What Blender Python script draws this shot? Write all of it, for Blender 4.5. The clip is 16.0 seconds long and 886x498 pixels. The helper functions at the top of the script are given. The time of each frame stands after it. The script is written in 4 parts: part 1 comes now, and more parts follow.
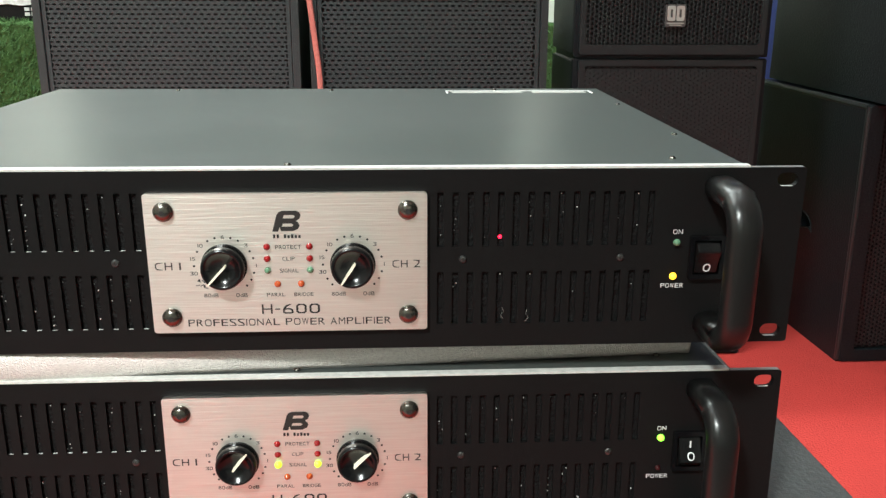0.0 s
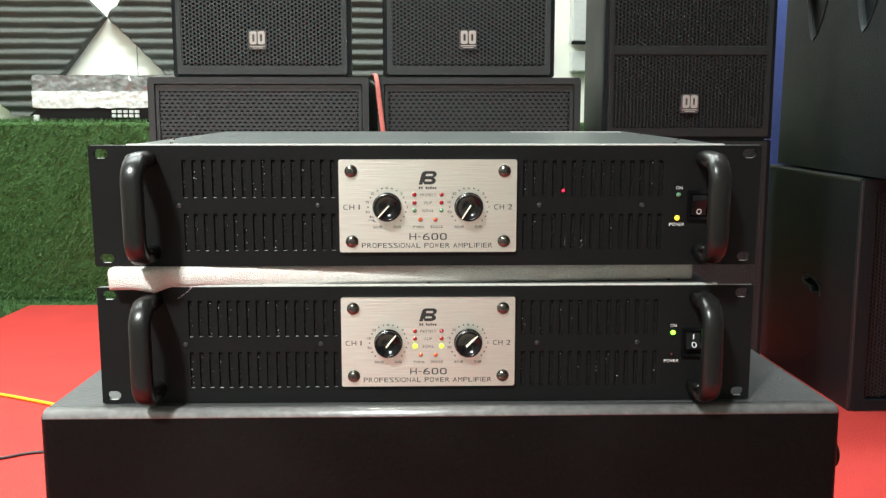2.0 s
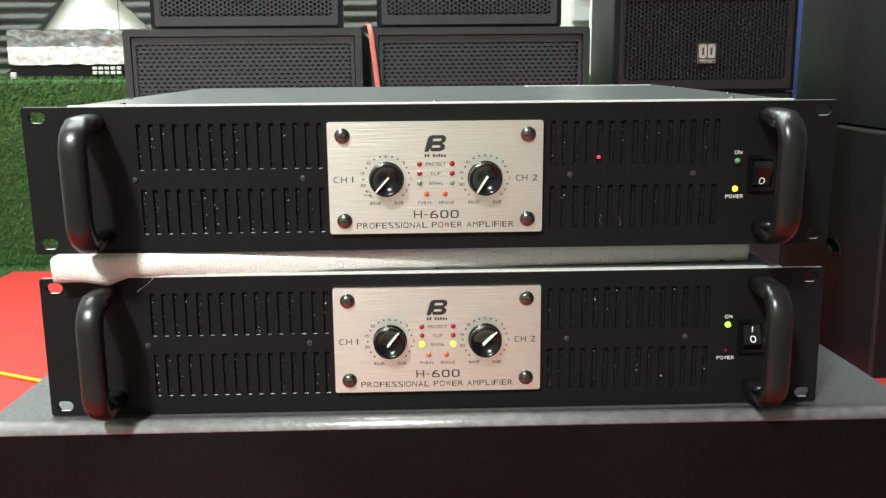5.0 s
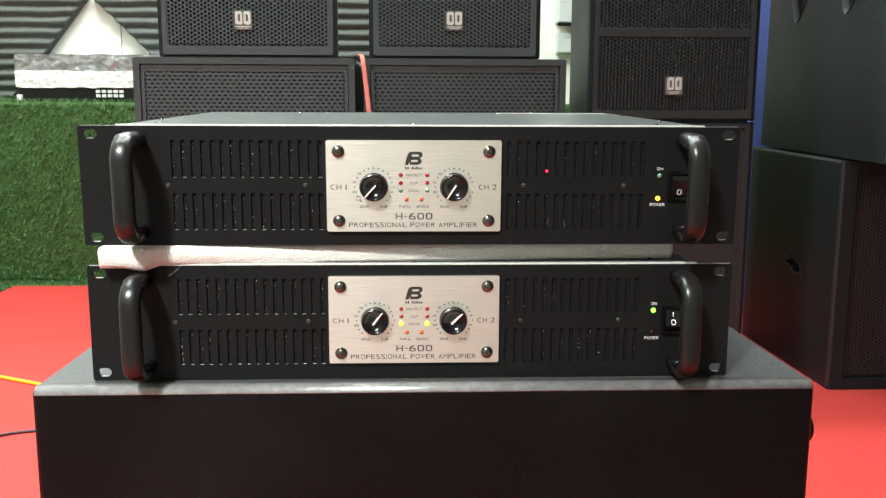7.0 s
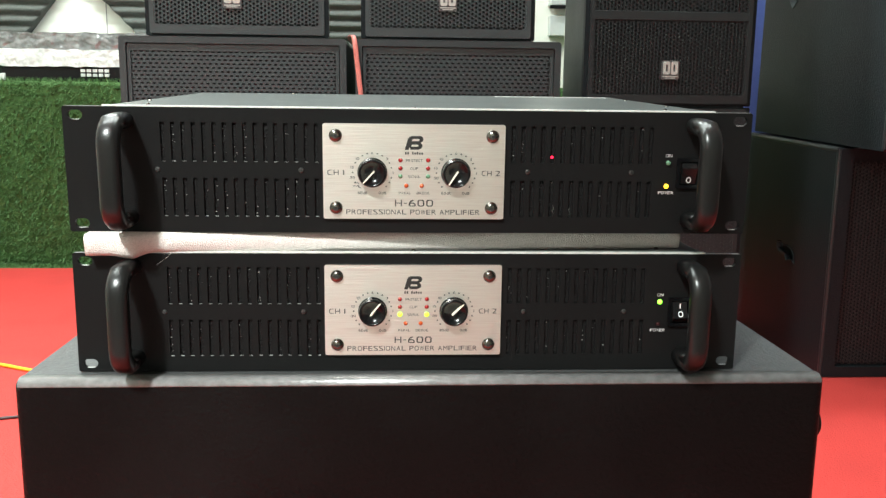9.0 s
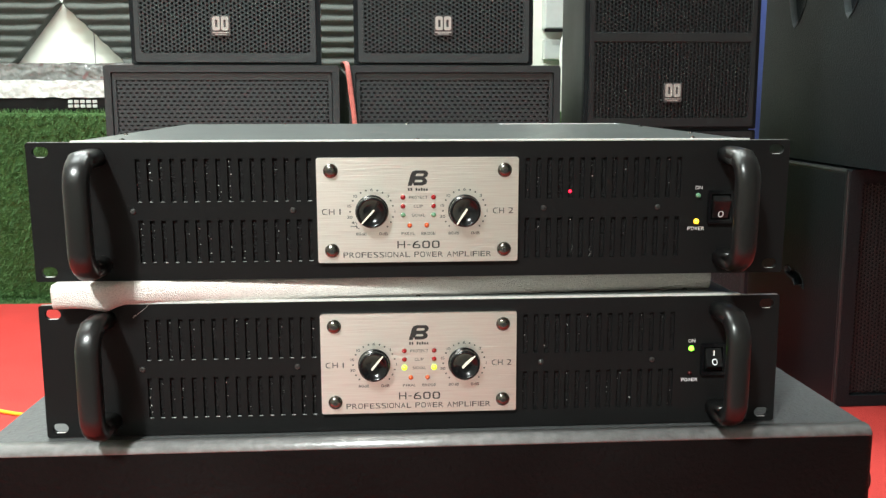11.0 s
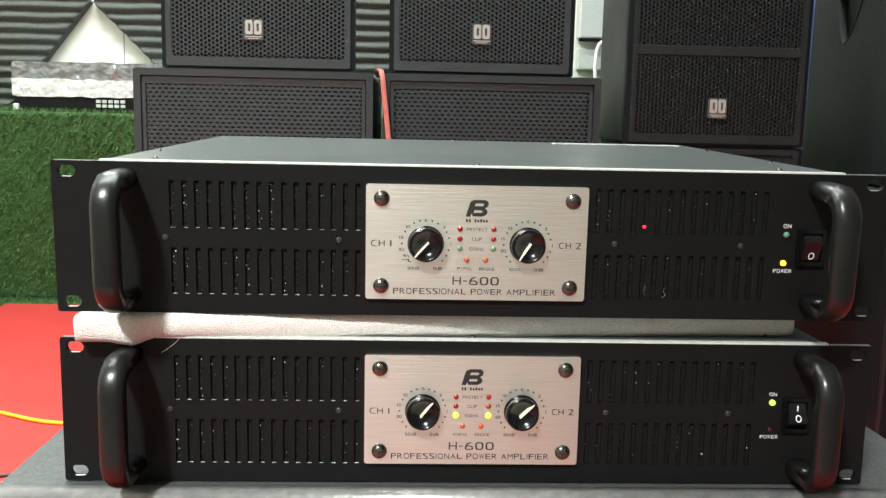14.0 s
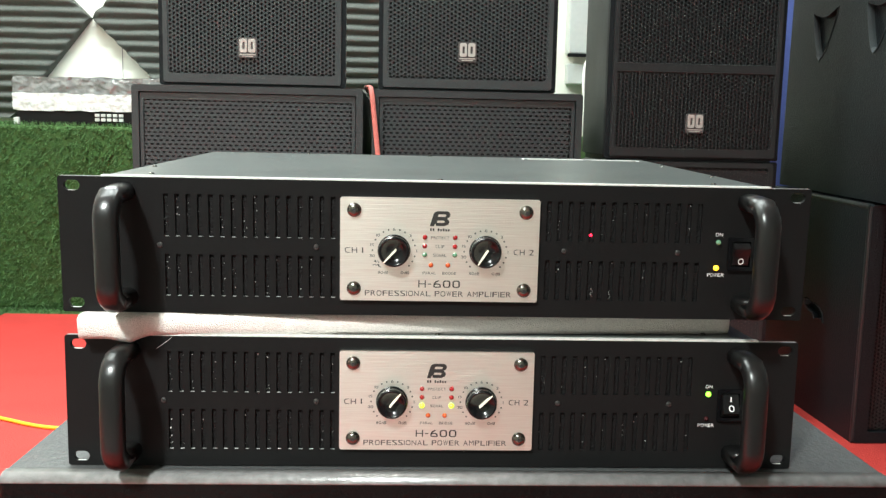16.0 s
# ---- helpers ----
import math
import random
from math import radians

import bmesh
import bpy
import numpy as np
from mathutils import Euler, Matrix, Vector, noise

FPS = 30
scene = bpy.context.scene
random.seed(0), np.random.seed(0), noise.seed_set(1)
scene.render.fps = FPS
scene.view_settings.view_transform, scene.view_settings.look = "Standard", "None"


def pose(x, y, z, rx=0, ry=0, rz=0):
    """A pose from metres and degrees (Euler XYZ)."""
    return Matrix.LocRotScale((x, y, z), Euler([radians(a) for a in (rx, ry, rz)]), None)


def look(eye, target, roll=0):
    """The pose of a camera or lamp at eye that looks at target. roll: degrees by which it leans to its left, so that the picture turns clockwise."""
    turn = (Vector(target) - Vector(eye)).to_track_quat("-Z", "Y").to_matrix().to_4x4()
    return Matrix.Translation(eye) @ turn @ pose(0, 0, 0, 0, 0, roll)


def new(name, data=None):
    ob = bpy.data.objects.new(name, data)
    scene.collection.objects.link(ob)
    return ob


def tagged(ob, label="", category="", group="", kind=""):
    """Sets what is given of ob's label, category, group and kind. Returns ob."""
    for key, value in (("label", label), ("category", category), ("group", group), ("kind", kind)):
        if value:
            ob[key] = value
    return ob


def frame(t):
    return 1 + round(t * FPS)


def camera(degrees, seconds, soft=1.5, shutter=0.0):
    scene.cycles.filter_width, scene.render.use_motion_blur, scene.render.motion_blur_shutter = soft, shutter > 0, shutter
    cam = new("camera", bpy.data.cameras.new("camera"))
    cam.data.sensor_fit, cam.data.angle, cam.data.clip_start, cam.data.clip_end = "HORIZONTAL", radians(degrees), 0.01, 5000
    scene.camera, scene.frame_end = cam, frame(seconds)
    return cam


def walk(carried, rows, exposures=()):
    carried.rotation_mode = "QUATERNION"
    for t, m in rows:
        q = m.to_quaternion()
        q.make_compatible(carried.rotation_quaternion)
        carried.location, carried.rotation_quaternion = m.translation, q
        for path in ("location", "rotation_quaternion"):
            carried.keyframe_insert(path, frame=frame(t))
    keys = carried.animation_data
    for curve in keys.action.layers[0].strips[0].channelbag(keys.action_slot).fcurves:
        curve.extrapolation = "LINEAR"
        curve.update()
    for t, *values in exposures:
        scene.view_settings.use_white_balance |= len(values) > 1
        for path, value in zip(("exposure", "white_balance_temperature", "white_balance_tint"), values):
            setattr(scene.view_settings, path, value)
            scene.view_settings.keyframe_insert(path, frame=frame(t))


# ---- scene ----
cam = camera(54.2, 16.0, soft=1.4)
PATH = [
    (0, (0.05, -0.395, 0.641), (0.158, 1.531, 0.116), 0.2),
    (0.5, (0.074, -0.54, 0.61), (0.057, 1.427, 0.245), -1.8),
    (1, (0.069, -0.624, 0.595), (0.028, 1.353, 0.295), -1.3),
    (1.5, (0.03, -0.65, 0.574), (0.036, 1.333, 0.314), -0.5),
    (2, (-0.004, -0.632, 0.582), (0.043, 1.349, 0.313), -0.0),
    (2.5, (-0.003, -0.603, 0.586), (0.056, 1.372, 0.277), -0.3),
    (3, (-0.009, -0.584, 0.583), (0.039, 1.388, 0.251), -0.8),
    (3.2, (-0.01, -0.569, 0.58), (0.035, 1.402, 0.245), -1.0),
    (5.3, (-0.011, -0.524, 0.584), (0.053, 1.44, 0.212), -0.3),
    (5.5, (-0.011, -0.537, 0.587), (0.062, 1.429, 0.227), -0.2),
    (6, (-0.009, -0.569, 0.589), (0.071, 1.4, 0.252), 0.2),
    (6.5, (-0.007, -0.605, 0.585), (0.071, 1.367, 0.264), 0.4),
    (7, (-0.004, -0.644, 0.582), (0.075, 1.33, 0.271), 0.2),
    (7.5, (-0.006, -0.665, 0.576), (0.077, 1.308, 0.262), 0.3),
    (8, (-0.01, -0.656, 0.575), (0.084, 1.314, 0.245), 0.9),
    (8.5, (-0.01, -0.638, 0.578), (0.096, 1.329, 0.233), 1.2),
    (9, (-0.013, -0.62, 0.582), (0.096, 1.346, 0.233), 0.7),
    (9.2, (-0.014, -0.614, 0.587), (0.103, 1.35, 0.227), 0.4),
    (11.3, (-0.021, -0.545, 0.585), (0.1, 1.43, 0.295), -0.2),
    (11.5, (-0.025, -0.536, 0.587), (0.092, 1.438, 0.292), -0.2),
    (12, (-0.036, -0.512, 0.589), (0.057, 1.465, 0.299), -0.3),
    (12.5, (-0.047, -0.498, 0.593), (0.027, 1.481, 0.315), 0.0),
    (13, (-0.048, -0.494, 0.595), (0.023, 1.485, 0.316), 0.5),
    (13.5, (-0.044, -0.496, 0.594), (0.03, 1.482, 0.31), 1.0),
    (14, (-0.039, -0.503, 0.596), (0.038, 1.475, 0.313), 1.2),
    (14.5, (-0.035, -0.511, 0.595), (0.043, 1.468, 0.317), 1.1),
    (15, (-0.03, -0.52, 0.596), (0.05, 1.459, 0.319), 1.0),
    (15.5, (-0.027, -0.537, 0.598), (0.056, 1.443, 0.327), 1.1),
    (16, (-0.021, -0.561, 0.601), (0.061, 1.421, 0.345), 1.2),
]
walk(cam, [(t, look(eye, target, roll)) for t, eye, target, roll in PATH], exposures=[(0.0, 0.45), (0.5, 0.70), (1.0, 0.83), (1.5, 0.81), (2.0, 0.64), (3.0, 0.69), (5.5, 0.69), (6.5, 0.76), (7.0, 0.79), (9.0, 0.69), (11.5, 0.63), (13.5, 0.61), (14.5, 0.64), (16.0, 0.76)])

# ---- light: a closed room with ceiling tubes out of view ----
world = bpy.data.worlds.new("world")
world.use_nodes = True
world.node_tree.nodes["Background"].inputs[0].default_value = (0.02, 0.022, 0.025, 1)
scene.world = world
ROOM = (-1.86, 2.3, -3.0, 2.62, 2.75)   # x0 x1 y0 y1 height
TUBES = [(-0.9, 0.35, 25), (-0.85, 1.45, 58), (0.22, 0.60, 26), (-1.0, -2.3, 12)]   # x, y, watts; the last is an added fill near the front wall
SPOT_AT, SPOT_AIM = (-0.95, -1.75, ROOM[4] - 0.16), (-0.64, -0.34, 0.42)   # the spotlight that throws the hard shadows


def tube_light(x, y, watts):
    lamp = bpy.data.lights.new("tube", "AREA")
    lamp.shape, lamp.size, lamp.size_y, lamp.energy, lamp.color = "RECTANGLE", 1.2, 0.1, watts, (0.90, 1.0, 0.975)
    ob = new("tube", lamp)
    ob.matrix_world = pose(x, y, ROOM[4] - 0.085)
    return ob


for tx, ty, tw in TUBES:
    tube_light(tx, ty, tw)


def spot_light(watts):
    lamp = bpy.data.lights.new("spotlight_bulb", "SPOT")
    lamp.spot_size, lamp.spot_blend, lamp.shadow_soft_size, lamp.energy, lamp.color = radians(54), 1.0, 0.13, watts, (0.93, 1.0, 0.97)
    ob = new("spotlight_bulb", lamp)
    ob.matrix_world = look(SPOT_AT, SPOT_AIM)
    return ob


spot_light(560)


# ---- materials ----
def material(name, base, rough=0.5, metal=0.0, grain=60, vary=0.15, bump=0.0, stretch=(1, 1, 1), bump_scale=None, stain=0.0, spec=0.5, coat=0.0):
    m = bpy.data.materials.new(name)
    m.use_nodes = True
    n, l = m.node_tree.nodes, m.node_tree.links
    b = n["Principled BSDF"]
    b.inputs["Roughness"].default_value, b.inputs["Metallic"].default_value = rough, metal
    b.inputs["Specular IOR Level"].default_value = spec
    b.inputs["Coat Weight"].default_value = coat
    co, mp = n.new("ShaderNodeTexCoord"), n.new("ShaderNodeMapping")
    mp.inputs["Scale"].default_value = stretch
    l.new(co.outputs["Object"], mp.inputs["Vector"])
    fine, wide = n.new("ShaderNodeTexNoise"), n.new("ShaderNodeTexNoise")
    fine.inputs["Scale"].default_value, fine.inputs["Detail"].default_value = grain, 5
    wide.inputs["Scale"].default_value, wide.inputs["Detail"].default_value = 5, 4
    l.new(mp.outputs[0], fine.inputs["Vector"])
    l.new(co.outputs["Object"], wide.inputs["Vector"])
    mix = n.new("ShaderNodeMix")
    mix.data_type = "RGBA"
    mix.inputs[6].default_value = (*[min(1, c * (1 - vary)) for c in base], 1)
    mix.inputs[7].default_value = (*[min(1, c * (1 + vary)) for c in base], 1)
    l.new(fine.outputs["Fac"], mix.inputs[0])
    colour = mix.outputs[2]
    if stain:
        ramp = n.new("ShaderNodeMapRange")
        ramp.inputs[1].default_value, ramp.inputs[2].default_value = 0.45, 0.75
        ramp.inputs[3].default_value, ramp.inputs[4].default_value = 0.0, stain
        l.new(wide.outputs["Fac"], ramp.inputs[0])
        dirt = n.new("ShaderNodeMix")
        dirt.data_type = "RGBA"
        dirt.inputs[7].default_value = (*[c * 0.55 + 0.01 for c in base], 1)
        l.new(ramp.outputs[0], dirt.inputs[0])
        l.new(colour, dirt.inputs[6])
        colour = dirt.outputs[2]
    l.new(colour, b.inputs["Base Color"])
    rr = n.new("ShaderNodeMapRange")
    rr.inputs[3].default_value, rr.inputs[4].default_value = max(0.02, rough * 0.8), min(1, rough * 1.2)
    l.new(wide.outputs["Fac"], rr.inputs[0])
    l.new(rr.outputs[0], b.inputs["Roughness"])
    if bump:
        bp = n.new("ShaderNodeBump")
        bp.inputs["Strength"].default_value, bp.inputs["Distance"].default_value = bump, 0.002
        src = fine
        if bump_scale:
            src = n.new("ShaderNodeTexNoise")
            src.inputs["Scale"].default_value, src.inputs["Detail"].default_value = bump_scale, 3
            l.new(mp.outputs[0], src.inputs["Vector"])
        l.new(src.outputs["Fac"], bp.inputs["Height"])
        l.new(bp.outputs[0], b.inputs["Normal"])
    return m


def glowing(name, base, glow, strength):
    m = material(name, base, 0.3, 0, 40, 0.05)
    b = m.node_tree.nodes["Principled BSDF"]
    b.inputs["Emission Color"].default_value, b.inputs["Emission Strength"].default_value = (*glow, 1), strength
    return m


BLACK_METAL = material("black_powder_coat", (0.0050, 0.0049, 0.0050), 0.48, 0, 900, 0.25, 0.05, stain=0.2, spec=0.16)
CASE_METAL = material("black_sheet_steel", (0.034, 0.041, 0.0385), 0.36, 0, 700, 0.2, 0.04, stain=0.25, spec=1.0)
# Pale metal that stands for light caught on the cut edges.
SLOT_GLINT = material("cut_edge_glint", (0.80, 0.79, 0.76), 0.4, 0.3, 300, 0.3)
# Pale base carries the highlight of the case's top lip.
LIP_SHINE = material("lip_highlight_metal", (0.72, 0.72, 0.69), 0.35, 0.4, 300, 0.3)
HANDLE = material("black_moulded_handle", (0.0065, 0.0064, 0.0063), 0.30, 0, 400, 0.2, 0.03, spec=0.40)
ROCKER = material("black_gloss_rocker", (0.008, 0.008, 0.008), 0.26, 0, 300, 0.1, spec=0.30)
BRUSHED = material("brushed_aluminium", (0.96, 0.835, 0.775), 0.34, 1.0, 26, 0.17, 0.16, stretch=(1.4, 1, 52), stain=0.14)
grain_way = BRUSHED.node_tree.nodes.new("ShaderNodeCombineXYZ")   # gloss spreads across the brushing, upwards
grain_way.inputs[2].default_value = 1.0
BRUSHED.node_tree.nodes["Principled BSDF"].inputs["Anisotropic"].default_value = 0.6
BRUSHED.node_tree.links.new(grain_way.outputs[0], BRUSHED.node_tree.nodes["Principled BSDF"].inputs["Tangent"])
CHROME = material("nickel_screw", (0.15, 0.14, 0.125), 0.22, 1.0, 200, 0.1)
DARK_SCREW = material("black_oxide_screw", (0.09, 0.09, 0.088), 0.3, 0.8, 300, 0.2)
KNOB = material("black_gloss_knob", (0.004, 0.004, 0.0045), 0.2, 0, 300, 0.2, spec=0.32)
POINTER = material("cream_pointer_line", (0.85, 0.78, 0.62), 0.5, 0, 300, 0.05)
INK = material("dark_print", (0.012, 0.011, 0.010), 0.6, 0, 800, 0.3)
WHITE_INK = material("white_print", (0.75, 0.75, 0.75), 0.6, 0, 800, 0.1)
FILTER = material("dusty_black_filter", (0.0055, 0.0054, 0.0055), 0.6, 0, 420, 0.9, 0.5, bump_scale=650, spec=0.12)
LED_RED = material("unlit_red_lens", (0.24, 0.008, 0.010), 0.15, 0, 200, 0.1, coat=0.5)
LED_DARK = material("dark_red_lens", (0.03, 0.003, 0.004), 0.2, 0, 200, 0.1, coat=0.2)
# Edge highlight is put into this paler base, along with scuffs.
EDGE_SHINE = material("scuffed_edge_shine", (0.15, 0.147, 0.145), 0.33, 0, 160, 0.7, 0.25, bump_scale=300, stain=0.5, spec=1.0)
# Lit version of the black cabinet paint, for the top only.
TOPLIT_BLACK = material("toplit_black_paint", (0.045, 0.047, 0.047), 0.5, 0, 420, 0.45, 0.45, bump_scale=320, stain=0.3, spec=0.6)
DUST = material("pale_dust", (0.6, 0.6, 0.58), 0.9, 0, 100, 0.2)
LED_ORANGE = material("unlit_orange_lens", (0.42, 0.07, 0.02), 0.15, 0, 200, 0.1, coat=0.5)
LED_GREEN = material("unlit_green_lens", (0.10, 0.22, 0.13), 0.15, 0, 200, 0.1, coat=0.5)
LIT_LIME = glowing("lit_lime_lens", (0.5, 0.8, 0.05), (0.55, 1.0, 0.03), 1.1)
LIT_GREEN = glowing("lit_green_lens", (0.2, 0.8, 0.05), (0.25, 1.0, 0.05), 2.0)
LIT_AMBER = glowing("lit_amber_lens", (0.8, 0.5, 0.05), (1.0, 0.55, 0.02), 2.0)
LIT_RED = glowing("lit_red_lens", (0.8, 0.02, 0.03), (1.0, 0.01, 0.04), 3.0)
FOAM_WHITE = material("white_packing_foam", (0.60, 0.55, 0.515), 0.25, 0, 650, 0.30, 0.0, stretch=(1, 1, 1.8), spec=0.8)


def bubbles(m, size, strength):
    n, l = m.node_tree.nodes, m.node_tree.links
    co, cell, bp = n.new("ShaderNodeTexCoord"), n.new("ShaderNodeTexVoronoi"), n.new("ShaderNodeBump")
    cell.inputs["Scale"].default_value = size
    bp.inputs["Strength"].default_value, bp.inputs["Distance"].default_value = strength, 0.001
    bp.invert = True
    l.new(co.outputs["Object"], cell.inputs["Vector"])
    l.new(cell.outputs["Distance"], bp.inputs["Height"])
    l.new(bp.outputs[0], n["Principled BSDF"].inputs["Normal"])


bubbles(FOAM_WHITE, 1300, 0.6)
PAPER = material("pale_label_paper", (0.33, 0.33, 0.31), 0.35, 0, 100, 0.1)
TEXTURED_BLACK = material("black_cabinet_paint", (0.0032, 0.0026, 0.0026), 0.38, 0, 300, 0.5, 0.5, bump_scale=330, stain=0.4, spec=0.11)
SIDE_BLACK = material("matt_black_cabinet_paint", (0.0105, 0.0145, 0.0172), 0.46, 0, 300, 0.5, 0.5, bump_scale=240, stain=0.35, spec=0.20)
# Lighter black for cabinet edges, with their highlight in the base colour.
SHEEN_BLACK = material("edge_sheen_black", (0.020, 0.023, 0.025), 0.32, 0, 400, 0.4, 0.2, bump_scale=300, stain=0.3, spec=0.5)
CABINET = material("charcoal_cabinet_paint", (0.031, 0.0395, 0.0420), 0.5, 0, 400, 0.25, 0.3, bump_scale=300, stain=0.2)
GRILLE = material("charcoal_grille_steel", (0.043, 0.0540, 0.0575), 0.42, 0, 500, 0.2, 0.05)
GRILLE_DARK = material("black_grille_steel", (0.0240, 0.0278, 0.0295), 0.42, 0, 500, 0.2, 0.05, spec=0.3)
GRILLE_BACK = material("black_speaker_cloth", (0.023, 0.024, 0.0245), 0.9, 0, 600, 0.4, 0.2)
BADGE = material("dark_badge", (0.10, 0.10, 0.10), 0.4, 0, 200, 0.1)
BADGE_SILVER = material("silver_badge", (0.52, 0.53, 0.50), 0.35, 0.15, 200, 0.08)
RED_CARPET = material("red_carpet", (0.50, 0.050, 0.043), 0.95, 0, 500, 0.22, 0.9, bump_scale=260, stain=0.25, spec=0.1)
GREY_FLOOR = material("grey_floor", (0.16, 0.16, 0.155), 0.4, 0, 40, 0.1, 0.05, stain=0.2)
TURF_BASE = material("turf_backing", (0.045, 0.11, 0.025), 0.9, 0, 90, 0.5, 0.3)
WHITE_WALL = material("white_wall_paint", (0.74, 0.745, 0.665), 0.7, 0, 30, 0.03, 0.08, stain=0.1)
GREY_WALL = material("grey_wall_paint", (0.20, 0.20, 0.195), 0.7, 0, 30, 0.03, 0.08, stain=0.1)
CEILING = material("white_ceiling_paint", (0.80, 0.80, 0.78), 0.8, 0, 30, 0.03, 0.05)
ACOUSTIC = material("charcoal_acoustic_foam", (0.105, 0.112, 0.103), 0.95, 0, 250, 0.35, 0.7, bump_scale=220, spec=0.1)
FILM = material("clear_stretch_film", (0.16, 0.17, 0.17), 0.10, 0.1, 40, 0.8, 1.0, bump_scale=45, coat=0.8, spec=0.9)
FILM_BRIGHT = material("crinkled_silver_film", (0.58, 0.61, 0.59), 0.22, 0.0, 70, 0.5, 1.0, bump_scale=55, coat=0.3)
BLUE = material("blue_paint", (0.125, 0.175, 0.50), 0.5, 0, 60, 0.15, 0.1, stain=0.2)
GREY_PLASTIC = material("pale_grey_plastic", (0.50, 0.53, 0.50), 0.5, 0, 60, 0.08)
WHITE_PLASTIC = material("white_plastic", (0.82, 0.82, 0.76), 0.45, 0, 60, 0.05)
PINK_CABLE = material("pink_red_cable", (0.68, 0.22, 0.19), 0.35, 0, 200, 0.3, stain=0.3)
YELLOW_CABLE = material("yellow_cable", (0.80, 0.42, 0.02), 0.45, 0, 200, 0.1)
BLACK_CABLE = material("dark_cable", (0.022, 0.010, 0.010), 0.5, 0, 200, 0.2)
TUBE_GLOW = glowing("tube_diffuser", (0.85, 0.85, 0.85), (0.87, 1.0, 0.99), 3.0)


def turf_material():
    m = material("turf_blades", (0.072, 0.150, 0.052), 0.7, 0, 40, 0.4, spec=0.25)
    n, l = m.node_tree.nodes, m.node_tree.links
    geo, hue = n.new("ShaderNodeNewGeometry"), n.new("ShaderNodeHueSaturation")
    val = n.new("ShaderNodeMapRange")
    val.inputs[3].default_value, val.inputs[4].default_value = 0.80, 1.20
    l.new(geo.outputs["Random Per Island"], val.inputs[0])
    l.new(val.outputs[0], hue.inputs["Value"])
    b = n["Principled BSDF"]
    l.new(b.inputs["Base Color"].links[0].from_socket, hue.inputs["Color"])
    l.new(hue.outputs[0], b.inputs["Base Color"])
    return m


TURF = turf_material()


# ---- mesh helpers ----
def thing(name, label, category, group="", kind="", at=None):
    ob = new(name)
    ob.empty_display_size = 0.05
    if at is not None:
        ob.matrix_world = at
    return tagged(ob, label, category, group, kind)


def part(name, bm, mat, parent=None, label="", smooth=False):
    me = bpy.data.meshes.new(name)
    if smooth:
        for f in bm.faces:
            f.smooth = True
    bm.to_mesh(me)
    bm.free()
    me.materials.append(mat)
    ob = new(name, me)
    ob.parent = parent
    return tagged(ob, label)


def share(name, ob, parent, x=0, y=0, z=0, label=""):
    c = new(name, ob.data)
    c.parent = parent
    c.location = (x, y, z)
    return tagged(c, label)


def box(x0, x1, y0, y1, z0, z1, bevel=0.0, segments=2, bm=None):
    own = bmesh.new()
    bmesh.ops.create_cube(own, size=1.0)
    for v in own.verts:
        v.co = ((x0 + x1) / 2 + v.co.x * (x1 - x0), (y0 + y1) / 2 + v.co.y * (y1 - y0), (z0 + z1) / 2 + v.co.z * (z1 - z0))
    if bevel:
        bmesh.ops.bevel(own, geom=own.edges[:], offset=bevel, segments=segments, affect="EDGES", profile=0.5)
    if bm is None:
        return own
    me = bpy.data.meshes.new("scratch")
    own.to_mesh(me)
    own.free()
    bm.from_mesh(me)
    bpy.data.meshes.remove(me)
    return bm


def oval(cx, cz, w, h, n=5):
    """A slot with round ends: a list of (x, z)."""
    r = min(w, h) / 2
    pts = []
    for k in range(4):
        sx, sz = ((1, 1), (-1, 1), (-1, -1), (1, -1))[k]
        for i in range(n):
            a = radians(90 * k + 90 * i / (n - 1))
            pts.append((cx + sx * (w / 2 - r) + r * math.cos(a), cz + sz * (h / 2 - r) + r * math.sin(a)))
    out = []
    for p in pts:
        if not out or (abs(p[0] - out[-1][0]) + abs(p[1] - out[-1][1])) > 1e-6:
            out.append(p)
    if abs(out[0][0] - out[-1][0]) + abs(out[0][1] - out[-1][1]) < 1e-6:
        out.pop()
    return out


def rounded(x0, x1, z0, z1, r, n=4):
    pts = []
    for k, (sx, sz) in enumerate(((x1 - r, z1 - r), (x0 + r, z1 - r), (x0 + r, z0 + r), (x1 - r, z0 + r))):
        for i in range(n):
            a = radians(90 * k + 90 * i / (n - 1))
            pts.append((sx + r * math.cos(a), sz + r * math.sin(a)))
    return pts


def sheet(outer, holes, y0, y1):
    """A plate in the xz plane from y0 to y1, with holes through it."""
    from mathutils.geometry import tessellate_polygon
    loops = [outer] + holes
    flat = [p for loop in loops for p in loop]
    tris = tessellate_polygon([[Vector((p[0], p[1], 0)) for p in loop] for loop in loops])
    bm = bmesh.new()
    front = [bm.verts.new((x, y0, z)) for x, z in flat]
    back = [bm.verts.new((x, y1, z)) for x, z in flat]
    for a, b, c in tris:
        bm.faces.new((front[a], front[b], front[c]))
        bm.faces.new((back[c], back[b], back[a]))
    s = 0
    for loop in loops:
        k = len(loop)
        for i in range(k):
            a, b = s + i, s + (i + 1) % k
            bm.faces.new((front[a], front[b], back[b], back[a]))
        s += k
    bmesh.ops.recalc_face_normals(bm, faces=bm.faces[:])
    return bm


